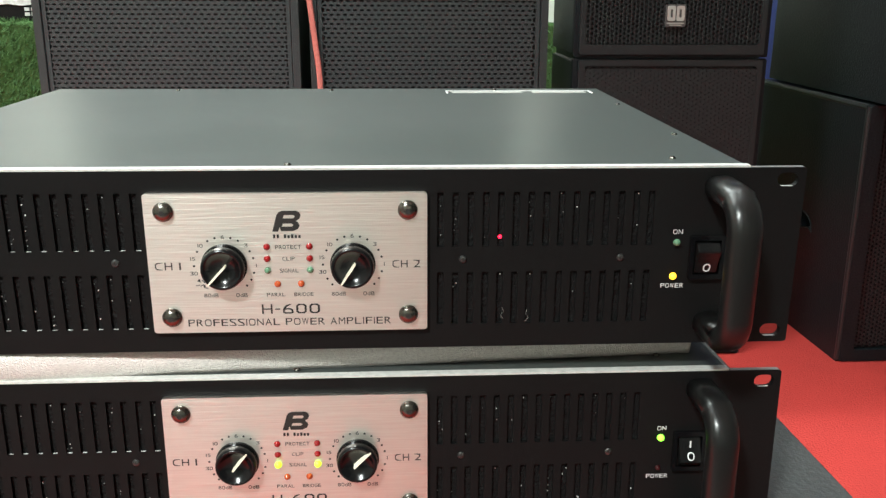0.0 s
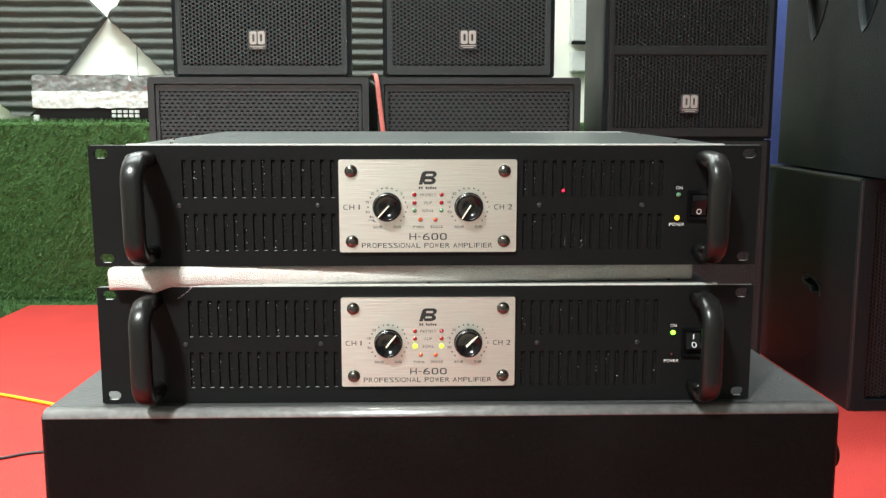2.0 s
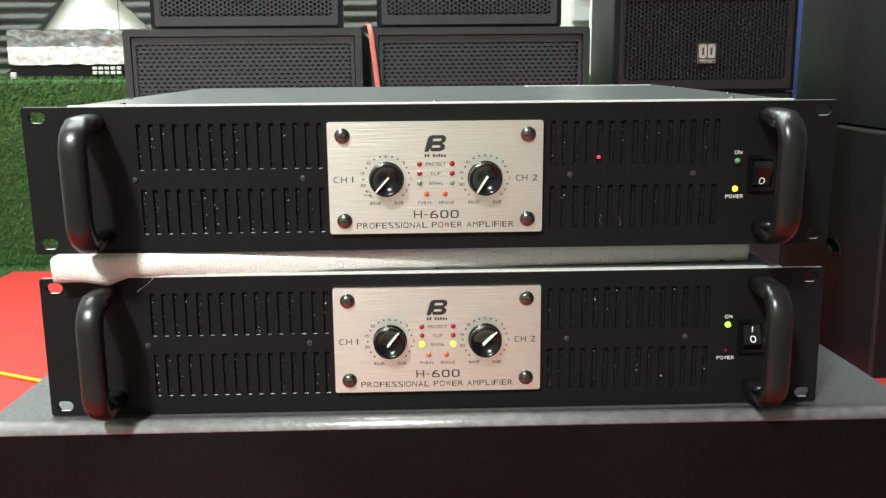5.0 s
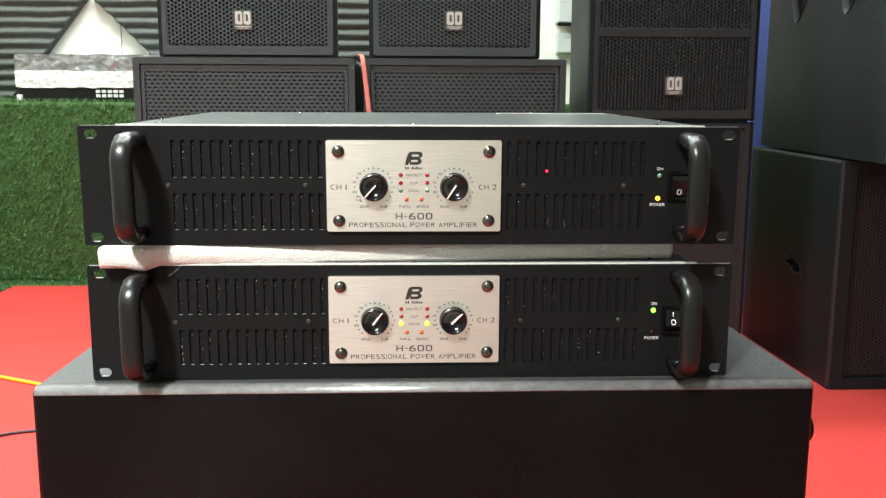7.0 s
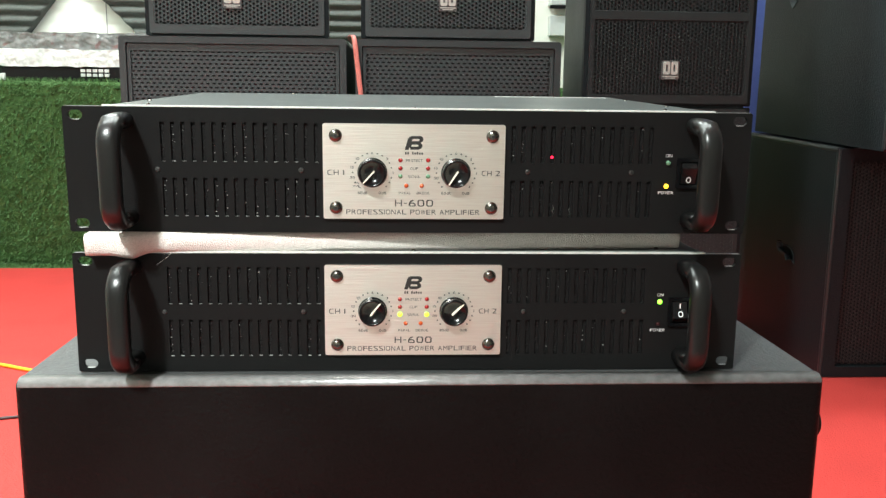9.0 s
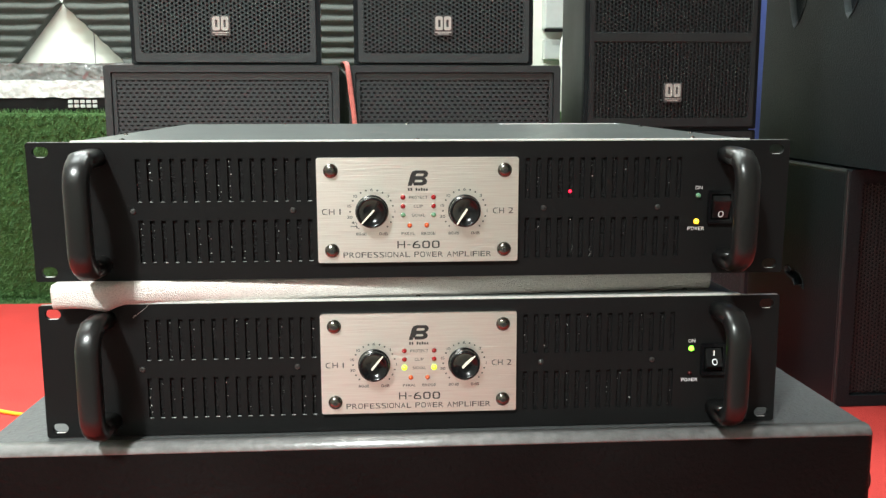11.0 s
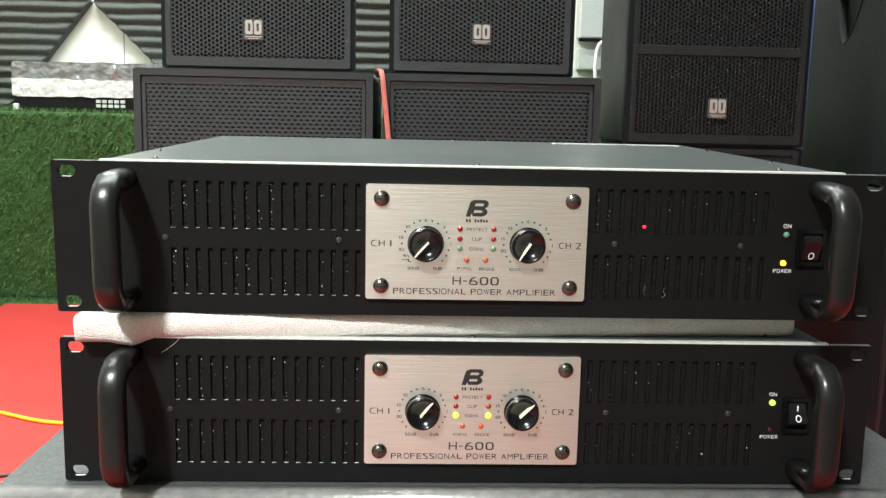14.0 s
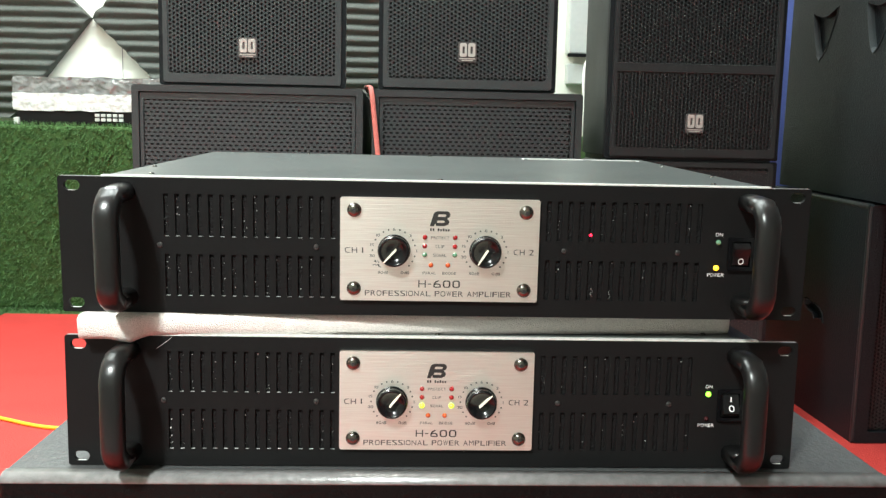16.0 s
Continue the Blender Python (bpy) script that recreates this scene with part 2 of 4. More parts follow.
def disc(r, y0, y1, rim=0.0, n=28, dome=0.0, cx=0.0, cz=0.0):
    """A round knob or dome along -y: from y0 (base) to y1 (face)."""
    rings = [(r, y0), (r, y1 + rim)]
    if rim:
        rings += [(r - rim * 0.3, y1 + rim * 0.3), (r - rim, y1)]
    if dome:
        rings += [(r * 0.92 * math.cos(radians(a)), y1 - dome * math.sin(radians(a))) for a in (20, 40, 60, 78)]
    bm = bmesh.new()
    made = [[bm.verts.new((cx + q * math.cos(2 * math.pi * i / n), y, cz + q * math.sin(2 * math.pi * i / n))) for i in range(n)] for q, y in rings]
    for a, b in zip(made, made[1:]):
        for i in range(n):
            bm.faces.new((a[i], a[(i + 1) % n], b[(i + 1) % n], b[i]))
    bm.faces.new(made[-1])
    bm.faces.new(made[0][::-1])
    bmesh.ops.recalc_face_normals(bm, faces=bm.faces[:])
    return bm


def sweep(path, w, h, up=Vector((1, 0, 0)), n=16, power=2.6, round_ends=True):
    """A bar along a path of points; its section is a rounded rectangle w (along up) by h."""
    bm = bmesh.new()
    pts = [Vector(p) for p in path]
    rings = []
    for i, p in enumerate(pts):
        d = (pts[min(i + 1, len(pts) - 1)] - pts[max(i - 1, 0)]).normalized()
        side = (up - d * up.dot(d)).normalized()
        nor = d.cross(side)
        ring = []
        for k in range(n):
            a = 2 * math.pi * k / n
            c, s = math.cos(a), math.sin(a)
            ring.append(bm.verts.new(p + side * (w / 2 * math.copysign(abs(c) ** (2 / power), c)) + nor * (h / 2 * math.copysign(abs(s) ** (2 / power), s))))
        rings.append(ring)
    for a, b in zip(rings, rings[1:]):
        for i in range(n):
            bm.faces.new((a[i], a[(i + 1) % n], b[(i + 1) % n], b[i]))
    bm.faces.new(rings[0][::-1])
    bm.faces.new(rings[-1])
    bmesh.ops.recalc_face_normals(bm, faces=bm.faces[:])
    return bm


def smooth_path(points, steps=8):
    """A Catmull-Rom line through the points."""
    p = [Vector(q) for q in points]
    p = [2 * p[0] - p[1]] + p + [2 * p[-1] - p[-2]]
    out = []
    for i in range(1, len(p) - 2):
        for k in range(steps):
            t = k / steps
            out.append(0.5 * (2 * p[i] + (p[i + 1] - p[i - 1]) * t + (2 * p[i - 1] - 5 * p[i] + 4 * p[i + 1] - p[i + 2]) * t * t + (3 * p[i] - p[i - 1] - 3 * p[i + 1] + p[i + 2]) * t ** 3))
    out.append(p[-2])
    return out


ROUND_PARTS = {"O": "all", "C": "all", "G": "all", "0": "all", "S": "all", "6": "all", "3": "right", "D": "right", "B": "right", "P": "upper right", "R": "upper right", "2": "top", "U": "bottom"}
GLYPHS = {}


def squared(ch, u, v):
    """Pushes the rounded parts of a letter, given in -1..1, towards a box."""
    kind = ROUND_PARTS.get(ch, "")
    if not kind or ("right" in kind and u < 0) or (kind in ("upper right", "top") and v < 0) or (kind == "bottom" and v > 0):
        return u, v
    m = max(abs(u), abs(v), 1e-6)
    k = 1 + 0.85 * (math.hypot(u, v) / m - 1)
    return max(-1.0, min(1.0, u * k)), max(-1.0, min(1.0, v * k))


def glyph(ch):
    """Points and faces of one letter of the built-in font, from 0 to 1 both ways, with squared bowls."""
    if ch not in GLYPHS:
        cu = bpy.data.curves.new("lettering", "FONT")
        cu.body, cu.size, cu.extrude, cu.resolution_u, cu.offset = ch, 1.0, 0.005, 3, -0.004
        ob = new("lettering", cu)
        bpy.context.view_layer.update()
        me = bpy.data.meshes.new_from_object(ob.evaluated_get(bpy.context.evaluated_depsgraph_get()))
        bpy.data.objects.remove(ob)
        bpy.data.curves.remove(cu)
        xs, ys = [v.co.x for v in me.vertices], [v.co.y for v in me.vertices]
        a, b, c, d = min(xs), max(xs), min(ys), max(ys)
        pts = []
        for v in me.vertices:
            u, w = squared(ch, 2 * (v.co.x - a) / (b - a) - 1, 2 * (v.co.y - c) / (d - c) - 1)
            pts.append(((u + 1) / 2, v.co.z, (w + 1) / 2))
        GLYPHS[ch] = (pts, [tuple(p.vertices) for p in me.polygons], b - a, d - c)
        bpy.data.meshes.remove(me)
    return GLYPHS[ch]


def words(name, text, x, z, height, mat, parent, y, width=None, label=""):
    """Wide square lettering that faces -y, centred on x, z."""
    verts, faces, at = [], [], 0.0
    for ch in text:
        if ch == " ":
            at += 0.55
            continue
        pts, polys, gw, gh = glyph(ch)
        wide = {"I": 0.13, "1": 0.20, "-": 0.40}.get(ch, 0.88 if ch.isupper() or ch.isdigit() else 0.78)
        tall, low = (gh / 0.72, 0.42) if ch == "-" else (1.0, 0.0)
        s = len(verts)
        verts += [(at + px * wide, py, low + pz * tall) for px, py, pz in pts]
        faces += [tuple(s + i for i in f) for f in polys]
        at += wide + 0.24
    at -= 0.24
    k = width / at if width else height
    me = bpy.data.meshes.new(name)
    me.from_pydata([((px - at / 2) * k, -py * 0.01, (pz - 0.5) * height) for px, py, pz in verts], [], faces)
    me.materials.append(mat)
    c = new(name, me)
    c.parent, c.location = parent, (x, y, z)
    return tagged(c, label)


def bars(rects, y, depth=0.0001):
    bm = bmesh.new()
    for x0, x1, z0, z1 in rects:
        box(x0, x1, y - depth, y, z0, z1, bm=bm)
    return bm


def perforated(w, h, px, pz, a, b, thick, cut=None, turned=False):
    """A sheet w by h full of staggered six-sided holes (a, b: their half sizes), face at y = 0, centred in x, from z = 0."""
    verts, faces = [], []
    outer = [(0, 2 * pz / 3), (px / 2, pz / 3), (px / 2, -pz / 3), (0, -2 * pz / 3), (-px / 2, -pz / 3), (-px / 2, pz / 3)]
    inner = [(a * math.sin(radians(60 * k)), b * math.cos(radians(60 * k))) for k in range(6)]
    if turned:
        w, h = h, w
    rows = int(h / pz)
    for r in range(rows):
        cz = (r + 0.5) * h / rows
        k = int(w / px) - (r % 2)
        for c in range(k):
            cx = (c - (k - 1) / 2) * px
            if cut and (cut(cz - h / 2, cx + w / 2) if turned else cut(cx, cz)):
                continue
            s = len(verts)
            cell = [(u, 0, v) for u, v in outer] + [(u, 0, v) for u, v in inner] + [(u, thick, v) for u, v in inner]
            if turned:
                verts += [(cz + v - h / 2, y, cx + u + w / 2) for u, y, v in cell]
            else:
                verts += [(cx + u, y, cz + v) for u, y, v in cell]
            for i in range(6):
                j = (i + 1) % 6
                faces.append((s + i, s + j, s + 6 + j, s + 6 + i))
                faces.append((s + 6 + i, s + 6 + j, s + 12 + j, s + 12 + i))
    me = bpy.data.meshes.new("perforated")
    me.from_pydata(verts, [], faces)
    bm = bmesh.new()
    bm.from_mesh(me)
    bpy.data.meshes.remove(me)
    return bm


# ---- setting ----
def setting(name, bm, mat, label, category):
    return tagged(part(name, bm, mat), label, category, kind="structure")


X0, X1, Y0, Y1, HIGH = ROOM
# Added grey floor, out of view; stops the carpet's red bounce in front.
setting("floor", box(X0, X1, Y0, Y1, -0.06, -0.008), GREY_FLOOR, "plain grey floor, added out of view around the carpet", "floor")
setting("carpet", box(-1.335, X1, -0.52, 2.275, -0.0075, 0.0, 0.002), RED_CARPET, "bright red carpet laid under the loudspeakers", "carpet")
mat = box(X0, -1.340, -0.52, 2.36, -0.0078, -0.002)
box(-1.339, X1, 2.280, 2.36, -0.0078, -0.002, bm=mat)
setting("turf_mat", mat, TURF_BASE, "green artificial turf beside the red carpet", "artificial turf")
setting("wall_back", box(X0, X1, Y1, Y1 + 0.1, 0, HIGH), WHITE_WALL, "white painted wall behind the loudspeakers", "wall")
setting("wall_joint", box(-1.0445, -1.0415, Y1 - 0.0012, Y1 - 0.0002, 0.62, 0.905), GREY_WALL, "thin dark joint in the white wall", "wall joint")
# Unseen front wall, white so that the metal plates reflect it.
setting("wall_front", box(X0, X1, Y0 - 0.1, Y0, 0, HIGH), WHITE_WALL, "unseen front wall, white to brighten the amplifier plates", "wall")
setting("wall_left", box(X0 - 0.1, X0, Y0 - 0.1, Y1 + 0.1, 0, HIGH), WHITE_WALL, "white painted side wall", "wall")
# Unseen right wall, dark so that brightness falls off to the right.
setting("wall_right", box(X1, X1 + 0.1, Y0 - 0.1, Y1 + 0.1, 0, HIGH), GREY_WALL, "unseen side wall, dark grey to dim the right side", "wall")
setting("ceiling", box(X0 - 0.1, X1 + 0.1, Y0 - 0.1, Y1 + 0.1, HIGH, HIGH + 0.1), CEILING, "plain white ceiling", "ceiling")
for tx, ty, tw in TUBES:
    lamp = thing("tube_lamp", "white ceiling tube lamp out of view, switched on", "ceiling lamp", "ceiling tube lamps", at=pose(tx, ty, HIGH))
    part("housing", box(-0.62, 0.62, -0.07, 0.07, -0.05, 0, 0.006), GREY_PLASTIC, lamp)
    part("diffuser", box(-0.6, 0.6, -0.05, 0.05, -0.08, -0.05, 0.012), TUBE_GLOW, lamp, "glowing white diffuser")
spotlight = thing("spotlight", "black ceiling spotlight, switched on", "spotlight", at=look(SPOT_AT, SPOT_AIM))
shell = bmesh.new()
rim_rings = [(0.050, -0.02), (0.056, -0.02), (0.056, 0.05), (0.030, 0.10), (0.012, 0.11)]
made = [[shell.verts.new((r * math.cos(2 * math.pi * i / 28), r * math.sin(2 * math.pi * i / 28), z)) for i in range(28)] for r, z in rim_rings]
for a, b in zip(made, made[1:]):
    for i in range(28):
        shell.faces.new((a[i], a[(i + 1) % 28], b[(i + 1) % 28], b[i]))
shell.faces.new(made[-1])
bmesh.ops.recalc_face_normals(shell, faces=shell.faces[:])
part("housing", shell, HANDLE, spotlight)
stem = part("stem", box(-0.008, 0.008, -0.008, 0.008, 0.0, 0.16), HANDLE, spotlight)
stem.matrix_local = look(SPOT_AT, SPOT_AIM).inverted() @ pose(SPOT_AT[0], SPOT_AT[1] - 0.045, HIGH - 0.16)

# turf-covered ledge along the back wall
LEDGE_Y, LEDGE_Z = 2.36, 0.613
ledge = setting("turf_ledge", box(X0, X1, LEDGE_Y, Y1, 0, LEDGE_Z, 0.01), TURF_BASE, "ledge covered with green artificial turf", "ledge")


def turf_blades():
    rng = random.Random(4)
    verts, faces = [], []

    def blade(p, n, length, lean):
        p, n = Vector(p), Vector(n)
        side = Vector((rng.uniform(-1, 1), rng.uniform(-1, 1), rng.uniform(-1, 1))).cross(n).normalized() * rng.uniform(0.0012, 0.0022)
        tip = p + n * length + Vector(lean) * length
        s = len(verts)
        verts.extend((p - side, p + side, tip + side * 0.3))
        faces.append((s, s + 1, s + 2))

    for i in range(30000):
        x, z = rng.uniform(-1.85, -0.55), rng.uniform(0.0, LEDGE_Z)
        blade((x, LEDGE_Y, z), (0, -1, 0), rng.uniform(0.008, 0.018), (rng.uniform(-0.6, 0.6), 0, rng.uniform(-0.9, 0.5)))
    for i in range(6000):
        x, y = rng.uniform(-1.85, -0.55), rng.uniform(LEDGE_Y, LEDGE_Y + 0.12)
        blade((x, y, LEDGE_Z), (0, 0, 1), rng.uniform(0.008, 0.017), (rng.uniform(-0.6, 0.6), rng.uniform(-0.6, 0.4), 0))
    for i in range(3500):
        x, y = rng.uniform(-1.85, -0.55), rng.uniform(LEDGE_Y - 0.085, LEDGE_Y)
        blade((x, y, 0), (0, 0, 1), rng.uniform(0.004, 0.012), (rng.uniform(-0.8, 0.8), rng.uniform(-0.8, 0.4), 0))
    for i in range(7000):
        x, y = rng.uniform(-1.75, -1.33), rng.uniform(1.6, LEDGE_Y - 0.085)
        blade((x, y, -0.002), (0, 0, 1), rng.uniform(0.004, 0.012), (rng.uniform(-0.8, 0.8), rng.uniform(-0.8, 0.4), 0))
    for i in range(3000):
        x, z = rng.uniform(0.25, 0.95), rng.uniform(0.3, LEDGE_Z)
        blade((x, LEDGE_Y, z), (0, -1, 0), rng.uniform(0.008, 0.018), (rng.uniform(-0.6, 0.6), 0, rng.uniform(-0.9, 0.5)))
    me = bpy.data.meshes.new("turf")
    me.from_pydata(verts, [], faces)
    me.materials.append(TURF)
    return tagged(new("artificial_turf", me), "short green artificial turf blades on the ledge", "artificial turf", kind="stuff")


turf_blades()

# diamond-shaped wedge foam tiles on the back wall, checkered with bare white wall
HALF = 0.352
AX, AZ = -1.138, 0.990      # where two white diamonds touch
foam_wall = tagged(new("acoustic_foam"), "dark grey wedge foam tiles set as diamonds on the white wall", "acoustic foam", kind="structure")


def foam_tile(steep=1.0):
    pitch, sub, across = 0.0352, 8, 26
    n = int(2 * HALF / pitch) * sub
    bm = bmesh.new()
    last = None
    for k in range(n + 1):
        z = -HALF + 2 * HALF * k / n
        hw = max(0.0015, HALF - abs(z) - 0.004)
        right = max(0.0015, HALF - abs(z) * (steep if z < 0 else 1.0) - 0.004)
        row = [bm.verts.new((-hw, 0, z))]
        for c in range(across + 1):
            x = -hw + (hw + right) * c / across
            ph = 2 * math.pi * k / sub
            crest = (0.5 + 0.5 * math.cos(ph)) ** 0.7
            row.append(bm.verts.new((x, -(0.030 + 0.020 * crest + 0.003 * noise.noise((x * 22, 3, z * 40))), z + 0.0035 * noise.noise((x * 9, z * 14, 1)) * min(1, hw * 12))))
        row.append(bm.verts.new((right, 0, z)))
        if last:
            for i in range(across + 2):
                bm.faces.new((last[i], last[i + 1], row[i + 1], row[i])).smooth = 0 < i < across + 1
        last = row
    return bm


first = part("foam_tile", foam_tile(), ACOUSTIC, foam_wall)
first.location = (AX + HALF, Y1 - 0.001, AZ)
cut_tile = part("foam_tile", foam_tile(0.80), ACOUSTIC, foam_wall)   # trimmed against the side wall
cut_tile.location = (AX - HALF, Y1 - 0.001, AZ)
for j in range(2):
    for i in (-1, 0, 1):
        cx, cz = AX + HALF + 2 * HALF * i, AZ + 2 * HALF * j
        if i == 1 or j > 0:
            share("foam_tile", first if i >= 0 else cut_tile, foam_wall, cx - (0.126 if i > 0 else 0.0), Y1 - (0.005 if i > 0 else 0.001), cz)


# ---- the two rack amplifiers ----
RACK, TALL, DEEP = 0.4865, 0.088, 0.32


def handle_bar(x):
    zt, zb, out = 0.0785, 0.0106, -0.0335
    arc = [(x, 0.002, zt), (x, -0.012, zt), (x, -0.024, zt - 0.0005)]
    arc += [(x, out + 0.014 - 0.014 * math.sin(radians(a)), zt - 0.0145 + 0.014 * math.cos(radians(a))) for a in (15, 35, 55, 75, 90)]
    low = [(p[0], p[1], zt + zb - p[2]) for p in arc[::-1]]
    return sweep(arc + low, 0.0150, 0.0118, n=20, power=2.6)


def dished_knob(n=44):
    """A knob with a rounded rim and a hollow face."""
    rings = [(0.0102, 0.0), (0.0100, -0.0055), (0.0097, -0.0068), (0.0091, -0.0074), (0.0086, -0.0074), (0.0080, -0.0069), (0.0068, -0.0056), (0.0050, -0.0045), (0.0030, -0.0039), (0.0012, -0.0037)]
    bm = bmesh.new()
    made = [[bm.verts.new((q * math.cos(2 * math.pi * i / n), y, q * math.sin(2 * math.pi * i / n))) for i in range(n)] for q, y in rings]
    for a, b in zip(made, made[1:]):
        for i in range(n):
            bm.faces.new((a[i], a[(i + 1) % n], b[(i + 1) % n], b[i])).smooth = True
    bm.faces.new(made[-1]).smooth = True
    bm.faces.new(made[0][::-1])
    bmesh.ops.recalc_face_normals(bm, faces=bm.faces[:])
    return bm


def amplifier(at, label, on):
    amp = thing("power_amplifier", label, "amplifier", "stacked rack amplifiers", at=at)
    w = 0.216
    # steel case behind the panel
    part("case", box(-w, w, 0.0045, DEEP, 0.001, TALL + 0.0006, 0.0012), CASE_METAL, amp, "satin black sheet steel case")
    part("ventilation_filter", box(-0.182, 0.176, 0.0011, 0.0042, 0.006, 0.083), FILTER, amp, "dusty black mesh behind the slots")
    # front panel with slots and rack holes
    holes = []
    for zc in (0.0252, 0.0642):
        holes += [rounded(-0.1757 + 0.0071 * i - 0.00155, -0.1757 + 0.0071 * i + 0.00155, zc - 0.0138, zc + 0.0136, 0.0003, 2) for i in range(16)]
        holes += [rounded(0.0708 + 0.0071 * i - 0.00155, 0.0708 + 0.0071 * i + 0.00155, zc - 0.0133, zc + 0.0131, 0.0003, 2) for i in range(15)]
    for sx in (-1, 1):
        for zc in (0.0062, 0.0822):
            holes.append(oval(sx * 0.2345, zc, 0.0102, 0.0066, 5))
    part("front_panel", sheet(rounded(-RACK / 2, RACK / 2, 0, TALL, 0.0015), holes, -0.0005, 0.0026), BLACK_METAL, amp, "slotted black rack panel")
    # glints painted as pale bars on cut edges: left slots and rack holes
    lips = bmesh.new()
    for zb in (0.0252 - 0.0138, 0.0642 - 0.0138):
        for i in range(16):
            box(-0.1757 + 0.0071 * i - 0.0015, -0.1757 + 0.0071 * i + 0.0014, 0.0004, 0.0010, zb, zb + 0.00012, bm=lips)
    for sx in (-0.2345, 0.2345):
        for zc in (0.0062, 0.0822):
            box(sx - 0.0030, sx + 0.0030, -0.0001, 0.0010, zc - 0.0033, zc - 0.00310, bm=lips)
    tagged(part("slot_edge_glints", lips, SLOT_GLINT, amp, "glints painted on the cut slot edges"), kind="stuff")
    # flecks of dust caught on the mesh
    flecks, rnd = bmesh.new(), random.Random(11 if on else 12)
    for _ in range(96):
        i = int(16 * rnd.random() ** 1.4)
        x = rnd.choice((-0.1757 + 0.0071 * i, -0.1757 + 0.0071 * i, 0.0708 + 0.0071 * (i % 15))) + rnd.uniform(-0.0013, 0.0013)
        z, r = rnd.choice((0.0252, 0.0642)) + rnd.uniform(-0.012, 0.012), rnd.uniform(0.00006, 0.00026)
        box(x - r, x + r, 0.0007, 0.0012, z - r * rnd.uniform(0.7, 1.8), z + r, bm=flecks)
    tagged(part("dust", flecks, DUST, amp, "pale flecks of dust in the slots"), kind="stuff")
    if not on:   # two curled fibres caught in the slots
        for fx, fz, k in ((0.1005, 0.0165, 1), (0.1130, 0.0150, -1)):
            curl = smooth_path([(fx, -0.0006, fz + 0.004), (fx + 0.0008 * k, -0.0011, fz + 0.0018), (fx - 0.0004 * k, -0.0012, fz), (fx + 0.0011 * k, -0.0008, fz - 0.0022)])
            part("fibre", sweep(curl, 0.00014, 0.00014, n=5, power=2), BADGE_SILVER, amp, "pale curled fibre")
    # bent flange of the case, its highlight painted as a pale line on top
    part("top_lip", box(-w, w, -0.0004, 0.0045, TALL + 0.0001, TALL + 0.0011), LIP_SHINE, amp, "metal edge painted pale for its highlight")
    for sx in (-1, 1):   # shine painted as a pale line along the tops of the rack ears
        a, b = sorted((sx * (w + 0.001), sx * (RACK / 2 - 0.0015)))
        part("ear_edge", box(a, b, -0.0003, 0.0024, TALL + 0.00002, TALL + 0.0003), EDGE_SHINE, amp, "thin edge painted pale for its shine")
    # aluminium faceplate
    part("faceplate", sheet(rounded(-0.0645, 0.0645, 0.0115, 0.0790, 0.0014), [], -0.0030, -0.0005), BRUSHED, amp, "brushed aluminium faceplate")
    face = -0.0030
    bolt = None
    for bx in (-0.0555, 0.0555):
        for bz in (0.0195, 0.0708):
            if bolt is None:
                bolt = part("bolt", disc(0.0046, 0, -0.0012, 0.0004, 24, 0.0022), CHROME, amp, "domed nickel bolt", smooth=True)
                bolt.location = (bx, face, bz)
                recess = part("recess", disc(0.0013, -0.0030, -0.0036, 0.0, 6), INK, bolt, "dark hexagonal recess")
            else:
                other = share("bolt", bolt, amp, bx, face, bz, "domed nickel bolt")
                share("recess", recess, other, 0, 0, 0, "dark hexagonal recess")
    # level knobs
    for side, kx in ((0, -0.0297), (1, 0.0297)):
        ang = (52, 45)[side] if on else (227, 236)[side]
        knob = part("knob", dished_knob(), KNOB, amp, "glossy black level knob", smooth=False)
        knob.location = (kx, face, 0.0447)
        part("skirt", disc(0.0106, 0, -0.0015, 0.0006, 40), KNOB, knob)
        line = part("pointer", box(-0.0022, 0.0094, -0.0077, -0.0036, -0.0004, 0.0004), POINTER, knob, "cream pointer line")
        line.rotation_euler = (0, -radians(ang), 0)
        marks = bmesh.new()
        numbers = {2: "30", 4: "15", 6: "10", 9: "6", 12: "3", 15: "1"}
        for i in range(19):
            a = radians(225 - 15 * i)
            rx, rz = kx + 0.0139 * math.cos(a), 0.0447 + 0.0139 * math.sin(a)
            if i in numbers:
                words("lettering", numbers[i], rx + 0.0008 * math.cos(a), rz, 0.0017, INK, amp, face - 0.0001)
            elif i in (0, 1, 3, 5, 7, 8, 10, 11, 13, 14, 16, 17, 18):
                me = disc(0.00055, face, face - 0.00012, n=8, cx=rx, cz=rz)
                tmp = bpy.data.meshes.new("scratch")
                me.to_mesh(tmp)
                me.free()
                marks.from_mesh(tmp)
                bpy.data.meshes.remove(tmp)
        part("dial_marks", marks, INK, amp)
        words("lettering", "80dB", kx - 0.0070, 0.0302, 0.0018, INK, amp, face - 0.0001, 0.0066)
        words("lettering", "0dB", kx + 0.0072, 0.0302, 0.0018, INK, amp, face - 0.0001, 0.0052)
    words("lettering", "CH 1", -0.0555, 0.0447, 0.0036, INK, amp, face - 0.0001, 0.0118)
    words("lettering", "CH 2", 0.0547, 0.0447, 0.0036, INK, amp, face - 0.0001, 0.0130)
    words("lettering", "PROTECT", 0.0, 0.0535, 0.0018, INK, amp, face - 0.0001, 0.0118)
    words("lettering", "CLIP", 0.0, 0.0478, 0.0018, INK, amp, face - 0.0001, 0.0056)
    words("lettering", "SIGNAL", 0.0, 0.0420, 0.0018, INK, amp, face - 0.0001, 0.0086)
